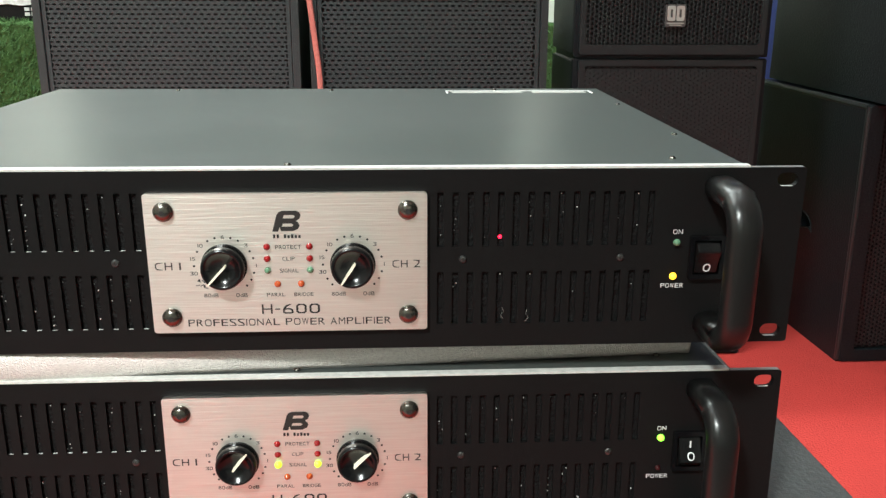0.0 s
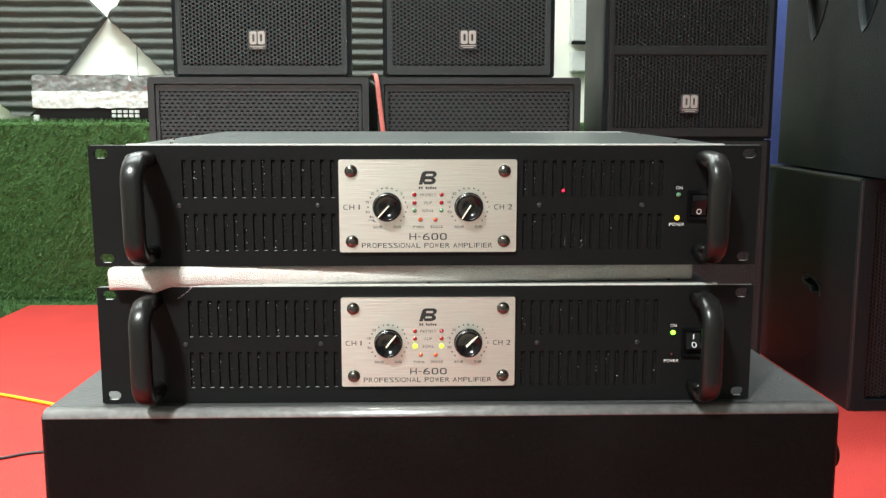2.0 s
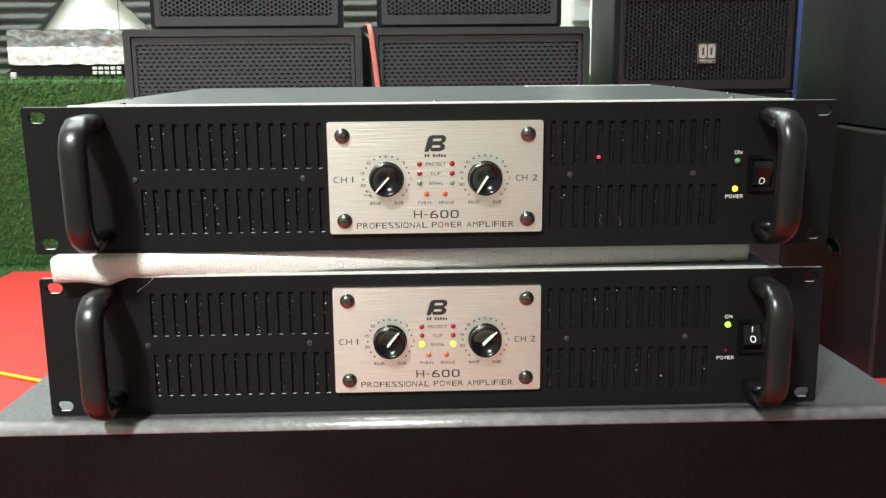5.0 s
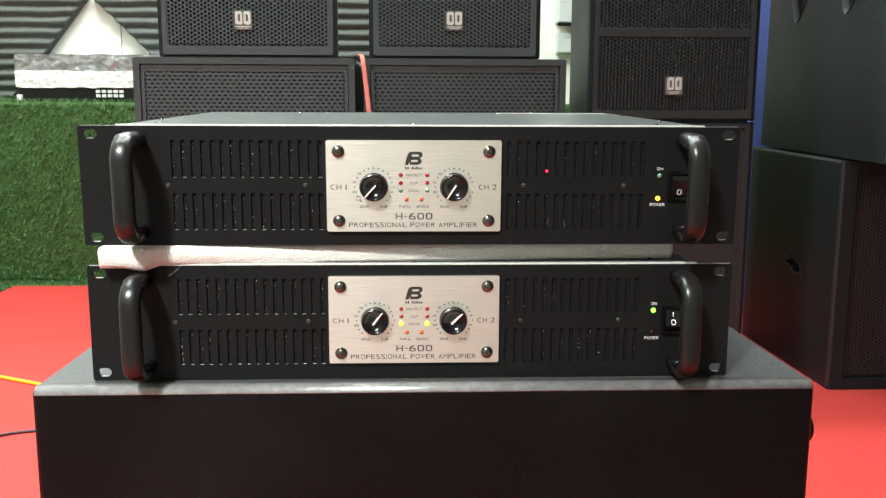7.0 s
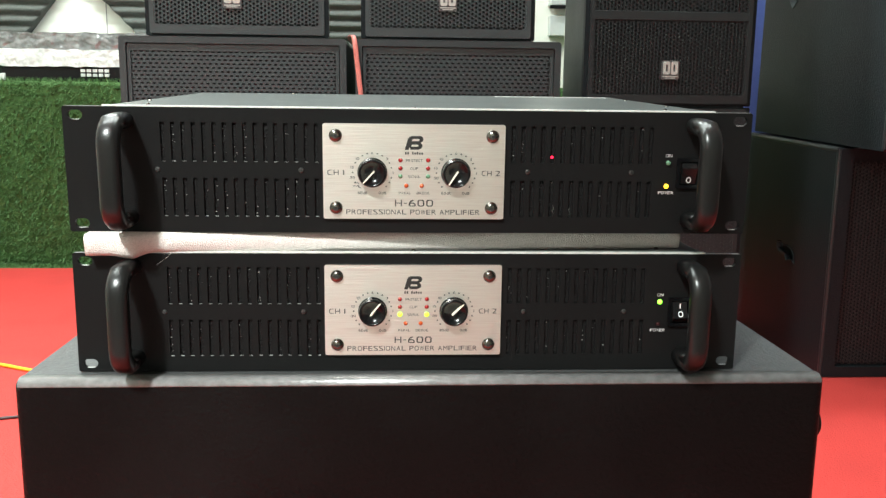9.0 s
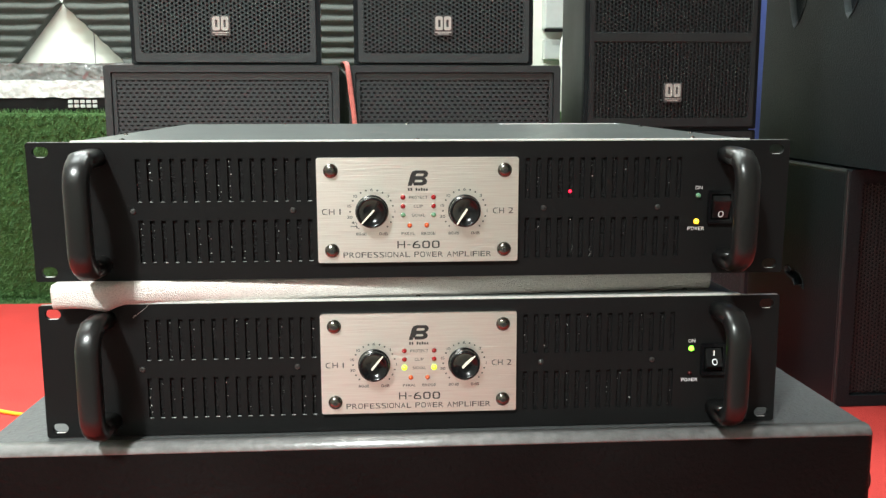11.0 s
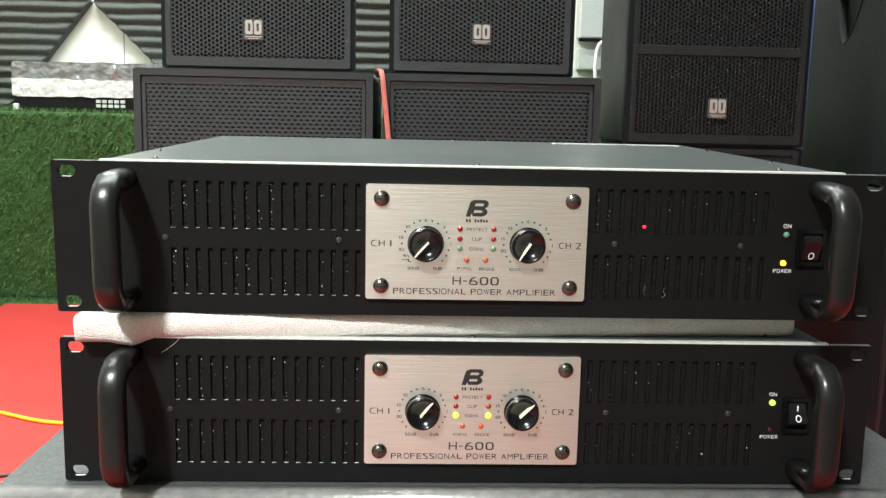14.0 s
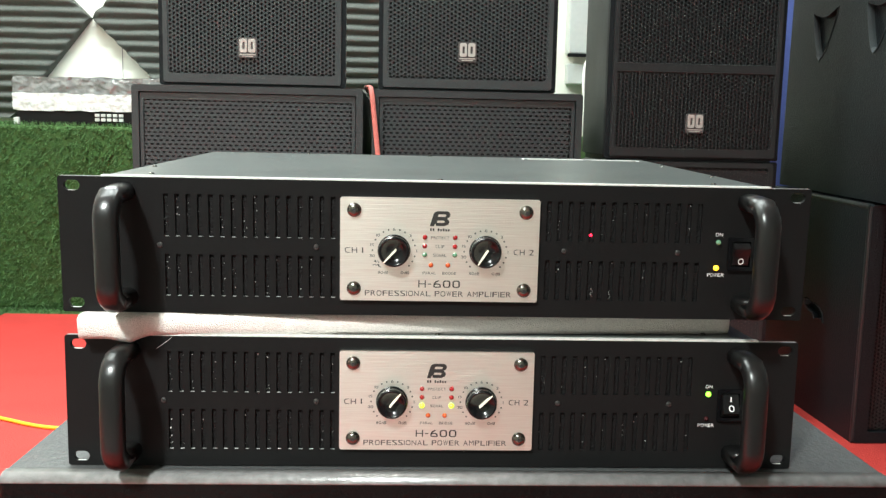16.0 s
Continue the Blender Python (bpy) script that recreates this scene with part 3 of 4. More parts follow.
    words("lettering", "PARAL", -0.0066, 0.0302, 0.0017, INK, amp, face - 0.0001, 0.0086)
    words("lettering", "BRIDGE", 0.0064, 0.0302, 0.0017, INK, amp, face - 0.0001, 0.0090)
    words("lettering", "H-600", 0.0, 0.0230, 0.0048, INK, amp, face - 0.0001, 0.0272)
    words("lettering", "PROFESSIONAL POWER AMPLIFIER", -0.0006, 0.0165, 0.0034, INK, amp, face - 0.0001, 0.0955)
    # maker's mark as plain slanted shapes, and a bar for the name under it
    outline = [(-0.0068, 0.0610), (-0.0042, 0.0610), (-0.0034, 0.0630), (-0.0028, 0.0612), (0.0028, 0.0612), (0.0050, 0.0622), (0.0058, 0.0638), (0.0052, 0.0652), (0.0042, 0.0660),
               (0.0058, 0.0670), (0.0064, 0.0686), (0.0058, 0.0701), (0.0044, 0.0708), (-0.0018, 0.0708), (-0.0036, 0.0702), (-0.0046, 0.0688)]
    gaps = [[(-0.0018, 0.0672), (0.0030, 0.0672), (0.0038, 0.0681), (0.0032, 0.0688), (-0.0012, 0.0688)], [(-0.0024, 0.0633), (0.0022, 0.0633), (0.0030, 0.0640), (0.0022, 0.0648), (-0.0018, 0.0648)]]
    mark = sheet(outline, gaps, face - 0.0002, face - 0.0001)
    part("maker_mark", mark, INK, amp, "dark slanted emblem")
    part("name_bar", bars([(-0.0066 + k * 0.00165, -0.0066 + k * 0.00165 + 0.00105, 0.0578, 0.0592 + (0.0004 if k in (0, 1, 3, 5) else 0)) for k in (0, 1, 3, 4, 5, 6, 7)], face - 0.0001), INK, amp)
    if not on:   # scuffed spot beside the first knob
        for k, (sx, sz, tilt) in enumerate(((-0.0418, 0.0372, 20), (-0.0405, 0.0352, -30), (-0.0388, 0.0340, 15), (-0.0398, 0.0372, 50), (-0.0425, 0.0352, -10))):
            scuff = part("scuff", bars([(-0.0010, 0.0010, -0.00022, 0.00022)], 0, 0.00005), BADGE, amp)
            scuff.location, scuff.rotation_euler = (sx, face - 0.0001, sz), (0, radians(tilt), 0)
    # indicator lamps
    dome = (0.0016, 0, -0.0006, 0.0002, 16, 0.0014)

    def led(x, z, mat, y=face, label="", scale=1.0):
        ob = part("indicator", disc(*dome), mat, amp, label, smooth=True)
        ob.location, ob.scale = (x, y, z), (scale, scale, scale)

    for sx in (-0.0098, 0.0098):
        led(sx, 0.0537, LED_RED, label="unlit red indicator")
        led(sx, 0.0479, LED_RED, label="unlit red indicator")
        led(sx, 0.0422, LIT_LIME if on else LED_GREEN, label="lit lime indicator" if on else "unlit green indicator", scale=1.12 if on else 1.0)
    led(-0.0056, 0.0355, LED_ORANGE, label="unlit orange indicator")
    led(0.0054, 0.0355, LED_ORANGE, label="unlit orange indicator")
    skin = -0.0005
    led(0.1837, 0.0520, LIT_GREEN if on else LED_GREEN, skin, "lit green indicator" if on else "unlit green indicator", 1.15)
    led(0.1832, 0.0350, LED_DARK if on else LIT_AMBER, skin, "unlit red indicator" if on else "lit amber indicator", 1.1 if not on else 0.95)
    words("lettering", "ON", 0.1840, 0.0572, 0.0022, WHITE_INK, amp, skin - 0.0001, 0.0046)
    words("lettering", "POWER", 0.1832, 0.0302, 0.0022, WHITE_INK, amp, skin - 0.0001, 0.0112)
    if not on:
        inner = part("inner_lamp", disc(0.0010, 0, -0.0005, 0.0002, 12, 0.0008), LIT_RED, amp, "small red lamp behind the slots")
        inner.location = (0.0990, 0.0012, 0.0552)
    # rocker switch
    switch = part("switch", sheet(rounded(0.1900, 0.2068, 0.0338, 0.0556, 0.001), [rounded(0.1920, 0.2048, 0.0362, 0.0532, 0.0006)], -0.0028, skin), KNOB, amp, "black rocker switch frame")
    rocker = bmesh.new()
    prof = [(0.0370, -0.0004), (0.0370, -0.0022), (0.0425, -0.0040), (0.0486, -0.0068), (0.0520, -0.0036), (0.0520, -0.0004)]
    if on:
        prof = [(0.0894 - z, y) for z, y in prof][::-1]
    ends = [[rocker.verts.new((x, y, z)) for z, y in prof] for x in (0.1930, 0.2038)]
    for i in range(6):
        rocker.faces.new((ends[0][i], ends[0][(i + 1) % 6], ends[1][(i + 1) % 6], ends[1][i]))
    rocker.faces.new(ends[0])
    rocker.faces.new(ends[1][::-1])
    bmesh.ops.recalc_face_normals(rocker, faces=rocker.faces[:])
    bmesh.ops.bevel(rocker, geom=rocker.edges[:], offset=0.0004, segments=2, affect="EDGES")
    part("rocker", rocker, ROCKER, switch, "tilted black rocker")
    zo, yo, tip = (0.0436, -0.0057, -25) if on else (0.0400, -0.0034, 15)
    ring = part("off_mark", sheet(oval(0, 0, 0.0036, 0.0044, 7), [oval(0, 0, 0.0024, 0.0032, 7)], -0.0002, -0.0001), WHITE_INK, switch, "white ring mark")
    ring.location, ring.rotation_euler = (0.1984, yo, zo), (radians(tip), 0, 0)
    if on:
        part("on_mark", bars([(0.1980, 0.1988, 0.0474, 0.0512)], -0.0037), WHITE_INK, switch, "white line mark")
    # handles
    bar = part("handle", handle_bar(0.0), HANDLE, amp, "rounded black grab handle", smooth=True)
    bar.location = (-0.2025, 0, 0)
    share("handle", bar, amp, 0.2025, 0, 0, "rounded black grab handle")
    # small panel screws, and the screws of the lid
    screw = None
    for x in (-0.1800, -0.0800, 0.0815, 0.1570):
        if screw is None:
            screw = part("screw", disc(0.0019, 0, -0.0004, 0.0003, 16, 0.0004), DARK_SCREW, amp, smooth=True)
            screw.location = (x, skin, 0.0447)
            slot = part("slot", bars([(-0.0011, 0.0011, -0.00018, 0.00018), (-0.00018, 0.00018, -0.0011, 0.0011)], 0), INK, screw)
            slot.location = (0, -0.00085, 0)
            slot.rotation_euler = (0, 0.6, 0)
        else:
            s = share("screw", screw, amp, x, skin, 0.0447)
            c = share("slot", slot, s, 0, -0.00085, 0)
            c.rotation_euler = (0, x * 40, 0)
    for x, y in ((0.0, 0.009), (-0.19, 0.02), (0.185, 0.02), (0.208, 0.09), (-0.208, 0.09), (0.0, DEEP - 0.012), (-0.12, DEEP - 0.012), (0.13, DEEP - 0.012), (0.208, 0.22)):
        lid_screw = part("lid_screw", disc(0.0018, 0, -0.0004, 0.0003, 14, 0.0007), CHROME, amp, smooth=True)
        lid_screw.matrix_local = pose(x, y, TALL + 0.0006, -90)
    # warning label on the lid, near the back
    part("lid_label", box(0.095, 0.150, DEEP - 0.032, DEEP - 0.020, TALL + 0.0006, TALL + 0.0009), PAPER, amp, "pale printed label")
    part("lid_label", box(0.158, 0.200, DEEP - 0.032, DEEP - 0.020, TALL + 0.0006, TALL + 0.0009), PAPER, amp, "pale printed label")
    ends = bmesh.new()
    for ex in (0.0905, 0.2040):
        box(ex, ex + 0.0012, DEEP - 0.034, DEEP - 0.017, TALL + 0.0006, TALL + 0.0009, bm=ends)
    box(0.0920, 0.2038, DEEP - 0.0182, DEEP - 0.0170, TALL + 0.0006, TALL + 0.0009, bm=ends)
    part("label_border", ends, WHITE_INK, amp, "thin white printed border")
    # feet
    for fx in (-0.18, 0.18):
        for fy in (0.05, DEEP - 0.05):
            foot = part("foot", disc(0.011, 0, -0.0022, 0.0006, 20), HANDLE, amp)
            foot.matrix_local = pose(fx, fy, 0.0012, 90)
    # the two faceplates are not bolted on at quite the same height
    for ob in amp.children:
        kind = ob.name.split(".")[0]
        if kind in ("faceplate", "dial_marks", "maker_mark", "name_bar") or (kind in ("bolt", "knob", "lettering", "scuff", "indicator") and ob.location.y <= face):
            ob.location.z += 0.0010 if on else -0.0010
    return amp


SUB_TOP = 0.3795
amplifier(pose(0, 0, SUB_TOP + 0.0010), "black rack amplifier with brushed plate, switched on, on bass cabinet", True)
amplifier(pose(0, 0, 0.484, 1.7), "black rack amplifier with brushed plate, standing on white packing foam", False)


# packing foam between the two amplifiers
def packing_foam():
    pad = thing("packing_foam", "white bubbly packing foam pad squeezed between the amplifiers", "packing foam")
    bm = bmesh.new()
    nx, nz = 150, 6
    x0, x1, yb = -0.230, 0.203, 0.30

    def shell(u, v, w):
        x = x0 + (x1 - x0) * u
        y = (-0.006 + 0.026 * u) * (1 - v) + yb * v
        lo, hi = 0.4692, 0.4838 + 0.0297 * max(0, y)
        if v == 0:
            end = min(1.0, max(0.0, (-0.186 - x) / 0.012))
            y += -0.007 * end + 0.0006 * noise.noise((x * 60, 0, w * 3)) + 0.0002 * noise.noise((x * 300, 4, w * 14)) + 0.0022 * abs(2 * w - 1) ** 3
            lo -= 0.0028 * end * max(0.0, 1 - abs(x + 0.198) / 0.014) + 0.0008 * end
            x += 0.0014 * noise.noise((7, w * 40, 0)) if u == 0 else 0.0
        return (x, y, lo + (hi - lo) * w)

    front = [[bm.verts.new(shell(i / nx, 0, k / nz)) for k in range(nz + 1)] for i in range(nx + 1)]
    back = [[bm.verts.new(shell(i / nx, 1, k / nz)) for k in (0, nz)] for i in range(nx + 1)]
    for i in range(nx):
        for k in range(nz):
            bm.faces.new((front[i][k], front[i + 1][k], front[i + 1][k + 1], front[i][k + 1]))
        bm.faces.new((front[i][nz], front[i + 1][nz], back[i + 1][1], back[i][1]))
        bm.faces.new((front[i][0], front[i + 1][0], back[i + 1][0], back[i][0]))
        bm.faces.new((back[i][0], back[i + 1][0], back[i + 1][1], back[i][1]))
    for i in (0, nx):
        bm.faces.new([*front[i], back[i][1], back[i][0]])
    bmesh.ops.recalc_face_normals(bm, faces=bm.faces[:])
    part("pad", bm, FOAM_WHITE, pad, smooth=True)
    fibre = smooth_path([(-0.172, -0.001, 0.4705), (-0.176, -0.004, 0.466), (-0.183, -0.005, 0.461)])
    part("fibre", sweep(fibre, 0.0002, 0.0002, n=5, power=2), FOAM_WHITE, pad, "thin pale fibre")


packing_foam()


# ---- loudspeakers ----
def badge(parent, x, z, y, w=0.036, h=0.038):
    """A dark badge with plain silver shapes."""
    plate = part("badge", sheet(rounded(x - w / 2, x + w / 2, z - h / 2, z + h / 2, 0.003), [], y - 0.003, y), BADGE, parent, "dark badge with silver shapes")
    a, b = z - h * 0.24, z + h * 0.44
    left = sheet(rounded(x - w * 0.42, x - w * 0.03, a, b, 0.0035), [rounded(x - w * 0.27, x - w * 0.15, a + h * 0.16, b - h * 0.16, 0.001)], y - 0.0042, y - 0.003)
    part("silver_shape", left, BADGE_SILVER, plate)
    right = sheet(rounded(x + w * 0.03, x + w * 0.42, a, b, 0.0035), [rounded(x + w * 0.16, x + w * 0.28, a + h * 0.16, b - h * 0.16, 0.001)], y - 0.0042, y - 0.003)
    part("silver_shape", right, BADGE_SILVER, plate)
    part("name_bar", bars([(x - w * 0.42, x + w * 0.42, z - h * 0.36, z - h * 0.31), (x - w * 0.3, x + w * 0.3, z - h * 0.44, z - h * 0.40)], y - 0.003, 0.0004), BADGE_SILVER, plate)


def tapered(w, d, h, back_w, bevel):
    bm = box(-w / 2, w / 2, 0, d, 0, h)
    for v in bm.verts:
        if v.co.y > d / 2:
            v.co.x *= back_w / w
    bmesh.ops.bevel(bm, geom=bm.edges[:], offset=bevel, segments=3, affect="EDGES")
    return bm


def monitor_speaker(x0, x1, y, z, h, label, category="loudspeaker", d=0.34, taper=0.72, badge_at=None, bands=(), border=0.014, open_hole=0.0030, group="", foot_band=0.02, steel=GRILLE):
    w = x1 - x0
    sp = thing("loudspeaker", label, category, group, at=pose((x0 + x1) / 2, y, z))
    part("cabinet", tapered(w, d, h, w * taper, 0.008), CABINET, sp, "charcoal painted wooden cabinet")
    part("cloth", box(-w / 2 + border, w / 2 - border, -0.004, -0.001, border, h - border), GRILLE_BACK, sp)
    gw, gh = w - 2 * border + 0.004, h - border - foot_band

    def cut(cx, cz):
        return any(abs(cz + foot_band - bz) < bh / 2 for bz, bh in bands) or (badge_at and abs(cx - badge_at[0]) < 0.012 and abs(cz + foot_band - badge_at[1]) < 0.012)

    g = part("grille", perforated(gw, gh, 0.0083, 0.0072, open_hole, open_hole, 0.0025, cut, True), steel, sp, "perforated steel grille")
    g.location = (0, -0.010, foot_band)
    frame_holes = [rounded(-gw / 2 + 0.006, gw / 2 - 0.006, foot_band + 0.003, h - border, 0.008)]
    part("grille_rim", sheet(rounded(-w / 2 + 0.009, w / 2 - 0.009, 0.006, h - 0.004, 0.004), frame_holes, -0.0115, 0.004), steel, sp, "folded grille rim")
    part("front_edge", sheet(rounded(-w / 2, w / 2, 0.001, h - 0.001, 0.004), [rounded(-w / 2 + 0.0092, w / 2 - 0.0092, 0.0062, h - 0.0042, 0.004)], -0.0060, 0.010), SIDE_BLACK, sp, "black edge round the grille")
    for bz, bh in bands:
        part("grille_band", box(-gw / 2, gw / 2, -0.0112, -0.002, bz - bh / 2 - 0.004, bz + bh / 2 + 0.004, 0.001), steel, sp, "plain band across the grille")
    if badge_at:
        badge(sp, badge_at[0], badge_at[1], -0.0105)
    return sp


def bass_bin(x0, x1, y, h, label, group="", d=0.5):
    w = x1 - x0
    sp = thing("bass_cabinet", label, "loudspeaker", group, at=pose((x0 + x1) / 2, y, 0))
    part("cabinet", box(-w / 2, w / 2, 0.016, d, 0.006, h, 0.006), CABINET, sp, "charcoal painted cabinet")
    part("front_frame", sheet(rounded(-w / 2, w / 2, 0.006, h, 0.006), [rounded(-w / 2 + 0.013, w / 2 - 0.013, 0.02, h - 0.013, 0.003)], 0, 0.0165), CABINET, sp, "raised front frame")
    part("cloth", box(-w / 2 + 0.012, w / 2 - 0.012, 0.0105, 0.0155, 0.02, h - 0.012), GRILLE_BACK, sp)
    g = part("grille", perforated(w - 0.034, h - 0.06, 0.0116, 0.0076, 0.0042, 0.0021, 0.002), GRILLE, sp, "steel grille with flattened holes")
    g.location = (0, 0.005, 0.035)
    part("grille_rim", sheet(rounded(-w / 2 + 0.0145, w / 2 - 0.0145, 0.022, h - 0.0145, 0.004), [rounded(-w / 2 + 0.021, w / 2 - 0.021, 0.037, h - 0.0275, 0.003)], 0.0042, 0.009), GRILLE, sp)
    for fx in (-w / 2 + 0.05, w / 2 - 0.05):
        for fy in (0.06, d - 0.06):
            foot = part("foot", disc(0.018, 0, -0.007, 0.002, 16), HANDLE, sp)
            foot.matrix_local = pose(fx, fy, 0.0068, 90)
    return sp


LOW_TOP = 0.690
bass_bin(-0.555, -0.112, 1.145, LOW_TOP, "charcoal bass cabinet with perforated grille on the red carpet", "back row bass cabinets")
bass_bin(-0.094, 0.318, 1.145, LOW_TOP, "charcoal bass cabinet with perforated grille beside a pink cable", "back row bass cabinets")
monitor_speaker(-0.503, -0.146, 1.16, LOW_TOP, 0.58, "charcoal loudspeaker with silver badge standing on a bass cabinet", badge_at=(-0.0085, 0.0735), group="back row loudspeakers")
monitor_speaker(-0.083, 0.264, 1.16, LOW_TOP, 0.58, "charcoal loudspeaker with silver badge standing on a bass cabinet", badge_at=(-0.0015, 0.0755), group="back row loudspeakers")
# the tall stack beside them
monitor_speaker(0.366, 0.716, 1.16, 0.0, 0.566, "black grilled bass loudspeaker at the foot of the stack", taper=0.84, d=0.36, open_hole=0.0014, steel=GRILLE_DARK, group="tall loudspeaker stack")
monitor_speaker(0.366, 0.716, 1.16, 0.566, 0.70, "tall black grilled loudspeaker with silver badge on top of another", taper=0.84, d=0.36, badge_at=(0.0015, 0.0725), bands=((0.179, 0.010),), open_hole=0.0031, steel=GRILLE_DARK, group="tall loudspeaker stack")


# bass cabinet that carries the amplifiers
def table_cabinet():
    x0, x1, y0, y1 = -0.2845, 0.308, -0.0165, 0.50
    sub = thing("bass_cabinet", "large textured black bass cabinet lying flat, carrying the amplifiers", "loudspeaker")
    bm = box(x0, x1, y0, y1, 0.008, SUB_TOP, 0.006, 6)
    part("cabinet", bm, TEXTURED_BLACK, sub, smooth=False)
    # scuffed rounding along the front edge, its highlight painted in pale grey
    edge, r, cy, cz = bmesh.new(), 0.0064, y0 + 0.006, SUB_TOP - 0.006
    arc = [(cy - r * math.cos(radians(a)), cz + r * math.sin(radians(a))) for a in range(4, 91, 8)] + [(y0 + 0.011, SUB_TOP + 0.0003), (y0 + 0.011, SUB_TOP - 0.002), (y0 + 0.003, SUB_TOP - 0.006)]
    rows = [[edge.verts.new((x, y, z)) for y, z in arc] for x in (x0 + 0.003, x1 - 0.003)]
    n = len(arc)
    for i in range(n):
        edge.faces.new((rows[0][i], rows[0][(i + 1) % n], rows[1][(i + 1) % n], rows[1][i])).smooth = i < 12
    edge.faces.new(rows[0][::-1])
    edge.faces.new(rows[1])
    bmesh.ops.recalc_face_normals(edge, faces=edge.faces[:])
    part("front_edge", edge, EDGE_SHINE, sub, "scuffed rounded edge with its highlight painted in")
    for fx in (x0 + 0.05, x1 - 0.05):
        for fy in (y0 + 0.06, y1 - 0.06):
            foot = part("foot", disc(0.02, 0, -0.009, 0.002, 16), HANDLE, sub)
            foot.matrix_local = pose(fx, fy, 0.0088, 90)
    # domed stop on its side, near the front
    stop = part("side_stop", disc(0.0130, 0, -0.0085, 0.003, 28, 0.0050), HANDLE, sub, "domed black rubber stop", smooth=True)
    stop.matrix_local = pose(x1 - 0.0006, 0.0135, 0.332, 0, 0, 90)
    # added top board in a paler, lit copy of the cabinet paint
    part("top_board", box(x0 + 0.004, x1 - 0.004, y0 + 0.0112, y1 - 0.004, SUB_TOP - 0.002, SUB_TOP + 0.0003), TOPLIT_BLACK, sub, "grey-black top, painted lighter as lit from above")
    return sub


table_cabinet()


# ---- the two cabinets at the side ----
def pocket(parent, loop, x, depth, mat_rim):
    """A hand hold sunk into a face that looks to -x. loop: (y, z) points."""
    bm = bmesh.new()
    n = len(loop)
    cy, cz = sum(p[0] for p in loop) / n, sum(p[1] for p in loop) / n
    rings = []
    for k, (s, dx) in enumerate(((1.0, -0.0015), (0.97, -0.0015), (0.93, 0.006), (0.86, depth))):
        rings.append([bm.verts.new((x + dx, cy + (p[0] - cy) * s, cz + (p[1] - cz) * s)) for p in loop])
    for a, b in zip(rings, rings[1:]):
        for i in range(n):
            bm.faces.new((a[i], a[(i + 1) % n], b[(i + 1) % n], b[i]))
    bm.faces.new(rings[-1])
    bmesh.ops.recalc_face_normals(bm, faces=bm.faces[:])
    return part("hand_hold", bm, mat_rim, parent, "sunken hand hold")


def fin(cy, top, w, h):
    """A fin shape: two horns on top, a hollow between them, and a point below. As (y, z)."""
    pts = [(cy + w * 0.50, top)]
    pts += [(cy + w * (0.5 - 1.0 * k / 6), top - h * 0.14 * math.sin(math.pi * k / 6) + h * 0.04 * k / 6) for k in range(1, 6)]
    pts += [(cy - w * 0.50, top + h * 0.04)]
    tip = cy + w * 0.14
    pts += [(tip - (w * 0.5 + tip - cy) * (1 - t) ** 0.62, top - h * t) for t in (0.15, 0.35, 0.55, 0.75, 0.9)]
    pts += [(tip, top - h)]
    pts += [(tip + (w * 0.5 - tip + cy) * (1 - t) ** 0.62, top - h * t) for t in (0.9, 0.75, 0.55, 0.35, 0.15)]
    return pts


def side_cabinet(name, label, w, d, h, at, loops, rise=0.0):
    sp = thing(name, label, "loudspeaker", "side stack of bass cabinets", at=at)
    # side panel with the hand holds cut through, and the rest of the box
    holes = [[(p[0], p[1]) for p in loop] for loop in loops]
    side = sheet(rounded(0.0, d, 0.0, h, 0.004), holes, 0.0, 0.012)
    for v in side.verts:
        v.co = (v.co.y, v.co.x, v.co.z)
    bmesh.ops.recalc_face_normals(side, faces=side.faces[:])
    part("side_panel", side, SIDE_BLACK, sp)
    part("cabinet", box(0.0122, w, 0.012, d, 0.0, h, 0.003), SIDE_BLACK, sp)
    # Edge strips in the paler black paint the highlights in.
    part("edge_strip", sweep([(0.005, 0.004, 0.004), (0.005, 0.004, h - 0.004)], 0.012, 0.012, n=12), SHEEN_BLACK, sp, "rounded front edge")
    part("top_edge", sweep([(0.0052, 0.006, h - 0.0052), (0.0052, d - 0.004, h - 0.0052)], 0.0125, 0.0125, n=12), SHEEN_BLACK, sp, "rounded top edge, painted paler for its sheen")
    part("front_frame", sheet(rounded(0.004, w, 0.002, h - 0.001, 0.005), [rounded(0.03, w - 0.025, 0.024, h - 0.024, 0.006)], -0.004, 0.0125), SIDE_BLACK, sp)
    g = part("grille", perforated(w - 0.06, h - 0.05, 0.0083, 0.0072, 0.0031, 0.0031, 0.002, None, True), GRILLE_DARK, sp, "black perforated grille")
    g.location = (w / 2 + 0.003, 0.004, 0.025)
    if rise:   # the top climbs a little towards the back
        for ob in sp.children:
            for v in ob.data.vertices:
                v.co.z += rise * max(0.0, v.co.y / d) * max(0.0, v.co.z / h)
    for loop in loops:
        pocket(sp, loop, 0.0, 0.035, CABINET)
    return sp


# lower one: its hand hold is a small twisted slot
twist = [(0.250, 0.252), (0.232, 0.256), (0.218, 0.248), (0.200, 0.252), (0.176, 0.246), (0.160, 0.236), (0.152, 0.214), (0.166, 0.222), (0.182, 0.220), (0.196, 0.216), (0.206, 0.228), (0.230, 0.232), (0.248, 0.238)]
side_cabinet("bass_cabinet", "black bass cabinet with a grilled front on the red carpet", 0.52, 0.475, 0.487, pose(0.888, 1.105, 0.0), [twist], rise=0.0115)
upper_at = pose(0.898, 0.96, 0.4885, 1.4, 0, 0)   # propped up a little at the back
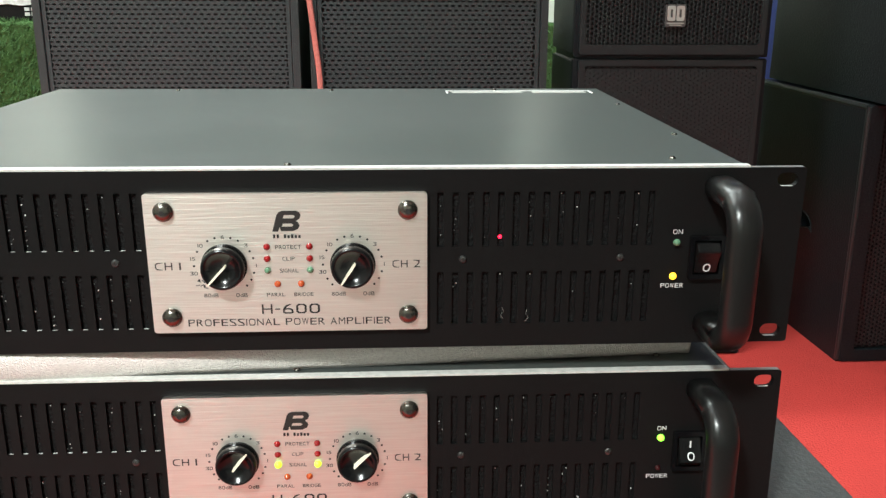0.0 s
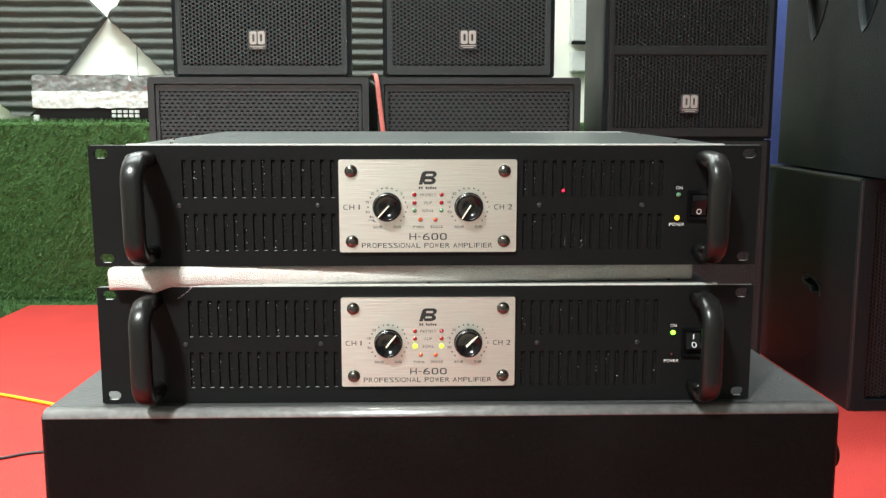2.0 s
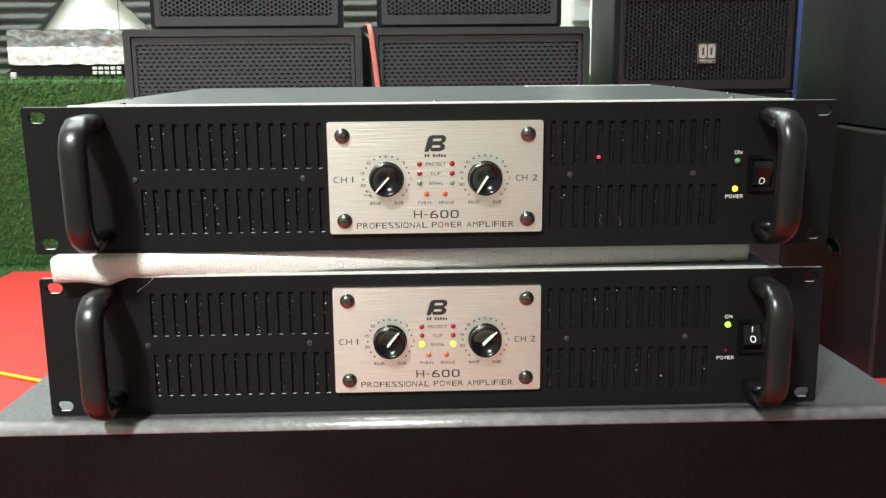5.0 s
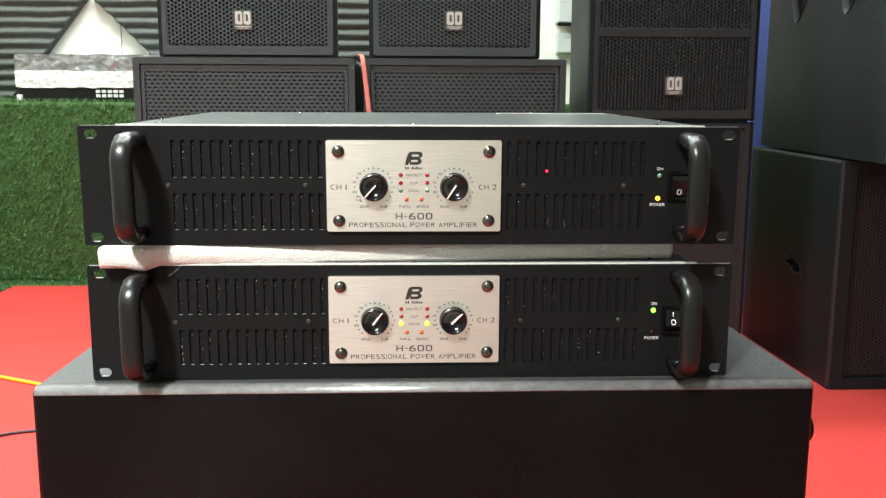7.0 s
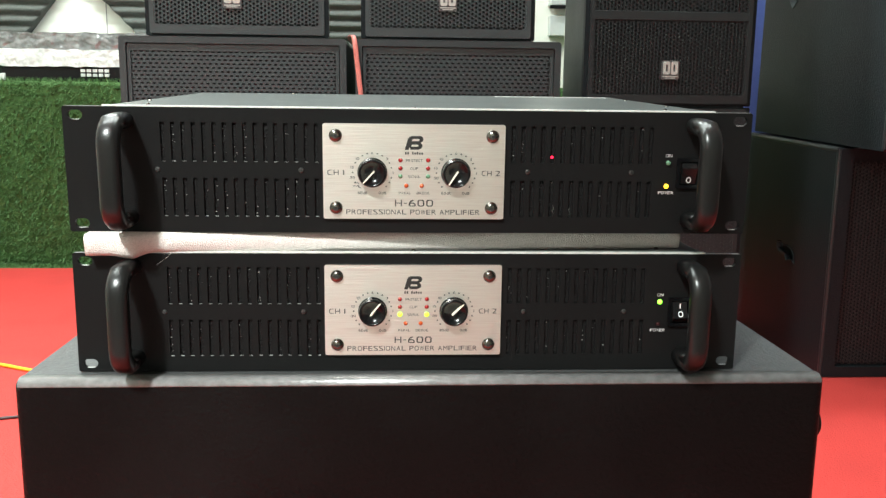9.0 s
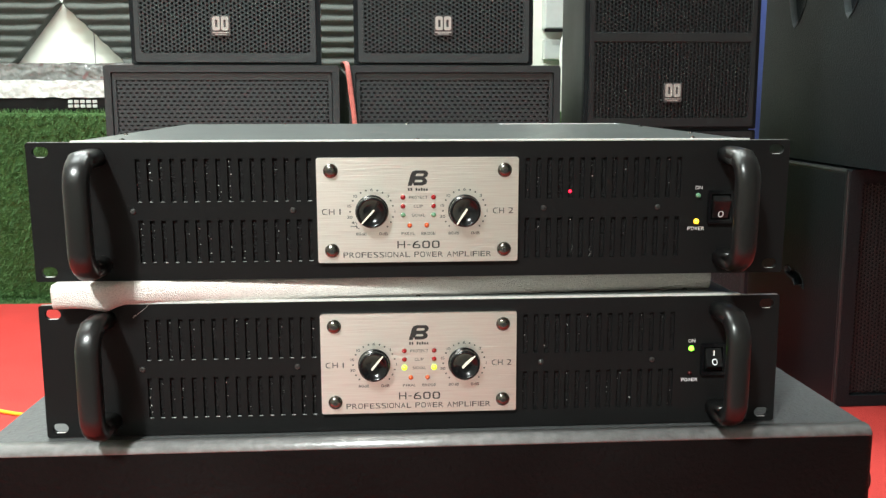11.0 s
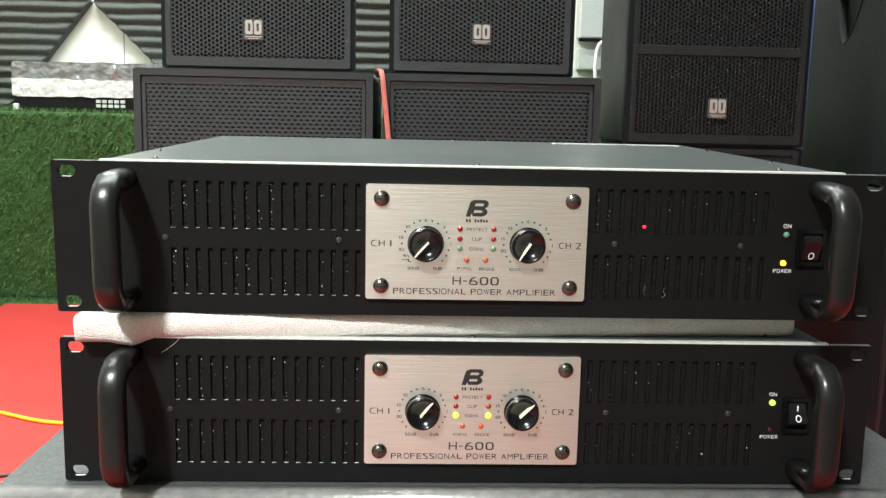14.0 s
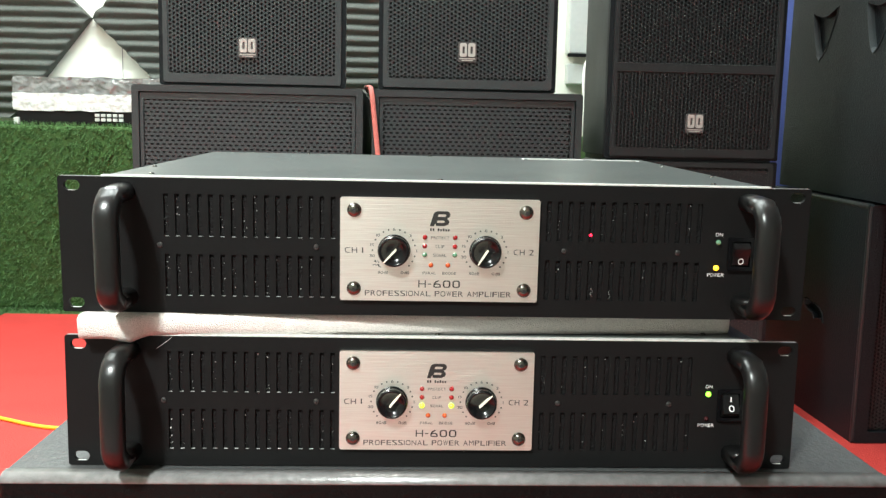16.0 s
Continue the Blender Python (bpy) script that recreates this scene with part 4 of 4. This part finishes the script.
side_cabinet("bass_cabinet", "black bass cabinet with fin-shaped hand holds on another cabinet", 0.50, 0.595, 0.60, upper_at, [fin(0.424, 0.398, 0.118, 0.110), fin(0.194, 0.396, 0.110, 0.107)])

# blue post behind the side stack
setting("blue_post", box(0.962, 1.12, 1.80, 1.95, 0, HIGH, 0.004), BLUE, "blue painted post behind the cabinets", "post")


# ---- wall box and cable ----
def wall_box():
    b = thing("wall_box", "pale grey electrical box on the white wall", "electrical box")
    part("body", box(0.537, 0.72, Y1 - 0.07, Y1 - 0.001, 0.905, 1.35, 0.005), GREY_PLASTIC, b)
    part("cover_lip", box(0.535, 0.722, Y1 - 0.075, Y1 - 0.068, 0.893, 0.905, 0.002), BLACK_METAL, b, "dark lower lip")
    part("outlet", box(0.540, 0.65, Y1 - 0.045, Y1 - 0.001, 0.80, 0.872, 0.004), GREY_PLASTIC, b)
    return b


wall_box()
cord = smooth_path([(0.66, Y1 - 0.05, 0.885), (0.628, Y1 - 0.07, 0.898), (0.600, Y1 - 0.085, 0.872), (0.593, Y1 - 0.088, 0.80), (0.602, Y1 - 0.085, 0.72), (0.612, Y1 - 0.08, LEDGE_Z + 0.008)])
tagged(part("white_cable", sweep(cord, 0.013, 0.013, n=10, power=2), WHITE_PLASTIC, smooth=True), "white cable hanging from the wall box", "cable")

pink = smooth_path([(-0.112, 1.40, LOW_TOP + 0.006), (-0.109, 1.22, LOW_TOP + 0.007), (-0.100, 1.155, LOW_TOP + 0.006), (-0.095, 1.136, LOW_TOP - 0.004), (-0.0895, 1.133, 0.640), (-0.0835, 1.133, 0.585), (-0.078, 1.133, 0.52), (-0.075, 1.13, 0.35), (-0.085, 1.12, 0.12), (-0.10, 1.08, 0.006), (-0.2, 1.0, 0.006)])
tagged(part("pink_cable", sweep(pink, 0.0095, 0.005, up=Vector((1, 0, 0)), n=10, power=2.4), PINK_CABLE, smooth=True), "pink red cable hanging between two bass cabinets", "cable")

yellow = smooth_path([(-1.6, 1.50, 0.004), (-1.25, 1.36, 0.004), (-0.96, 1.257, 0.004), (-0.85, 1.205, 0.004), (-0.74, 1.155, 0.004), (-0.55, 1.12, 0.004), (-0.3, 0.9, 0.004)])
tagged(part("yellow_cable", sweep(yellow, 0.008, 0.008, up=Vector((0, 0, 1)), n=8, power=2), YELLOW_CABLE, smooth=True), "thin yellow cable lying on the red carpet", "cable")
dark = smooth_path([(-1.2, 0.75, 0.003), (-0.9, 0.83, 0.003), (-0.767, 0.868, 0.003), (-0.70, 0.90, 0.003), (-0.5, 0.93, 0.003), (-0.25, 0.8, 0.003)])
tagged(part("dark_cable", sweep(dark, 0.006, 0.006, up=Vector((0, 0, 1)), n=8, power=2), BLACK_CABLE, smooth=True), "thin dark cable lying on the red carpet", "cable")


# ---- wrapped equipment on the ledge ----
def crumpled(x0, x1, y0, y1, z0, z1, amp, seed):
    bm = bmesh.new()
    bmesh.ops.create_cube(bm, size=1.0)
    bmesh.ops.subdivide_edges(bm, edges=bm.edges[:], cuts=56, use_grid_fill=True)
    for v in bm.verts:
        p = Vector(((x0 + x1) / 2 + v.co.x * (x1 - x0), (y0 + y1) / 2 + v.co.y * (y1 - y0), (z0 + z1) / 2 + v.co.z * (z1 - z0)))
        q = p * 34 + Vector((seed, seed, 0))
        d = Vector((noise.noise(q), noise.noise(q + Vector((9, 0, 0))), noise.noise(q + Vector((0, 9, 0)))))
        r = Vector((noise.noise(q * 2.7), noise.noise(q * 2.7 + Vector((5, 0, 0))), noise.noise(q * 2.7 + Vector((0, 5, 0)))))
        v.co = p + d * amp + r * amp * 0.5
    return bm


pk = thing("wrapped_equipment", "stack of equipment wrapped in crinkled clear film on the turf ledge", "wrapped package")
part("upper_package", crumpled(-1.328, -0.80, 2.385, 2.60, 0.716, 0.772, 0.004, 2), FILM, pk, "dark box under crinkled clear film")
part("lower_package", crumpled(-1.328, -0.80, 2.380, 2.60, 0.662, 0.718, 0.0032, 7), FILM_BRIGHT, pk, "bright crinkled silver film")
mixer = thing("stage_box", "low black equipment box with pale sockets on the turf ledge", "equipment box")
part("body", box(-1.320, -0.80, 2.385, 2.60, LEDGE_Z + 0.002, 0.660, 0.003), BLACK_METAL, mixer)
for i in range(5):
    for k in range(2):
        part("socket", box(-1.062 + i * 0.0195, -1.048 + i * 0.0195, 2.380, 2.386, 0.6295 + k * 0.0145, 0.6395 + k * 0.0145, 0.001), GREY_PLASTIC, mixer, "pale socket")
part("corner_foot", box(-1.326, -1.308, 2.378, 2.40, LEDGE_Z + 0.002, 0.638, 0.002), GREY_PLASTIC, mixer)
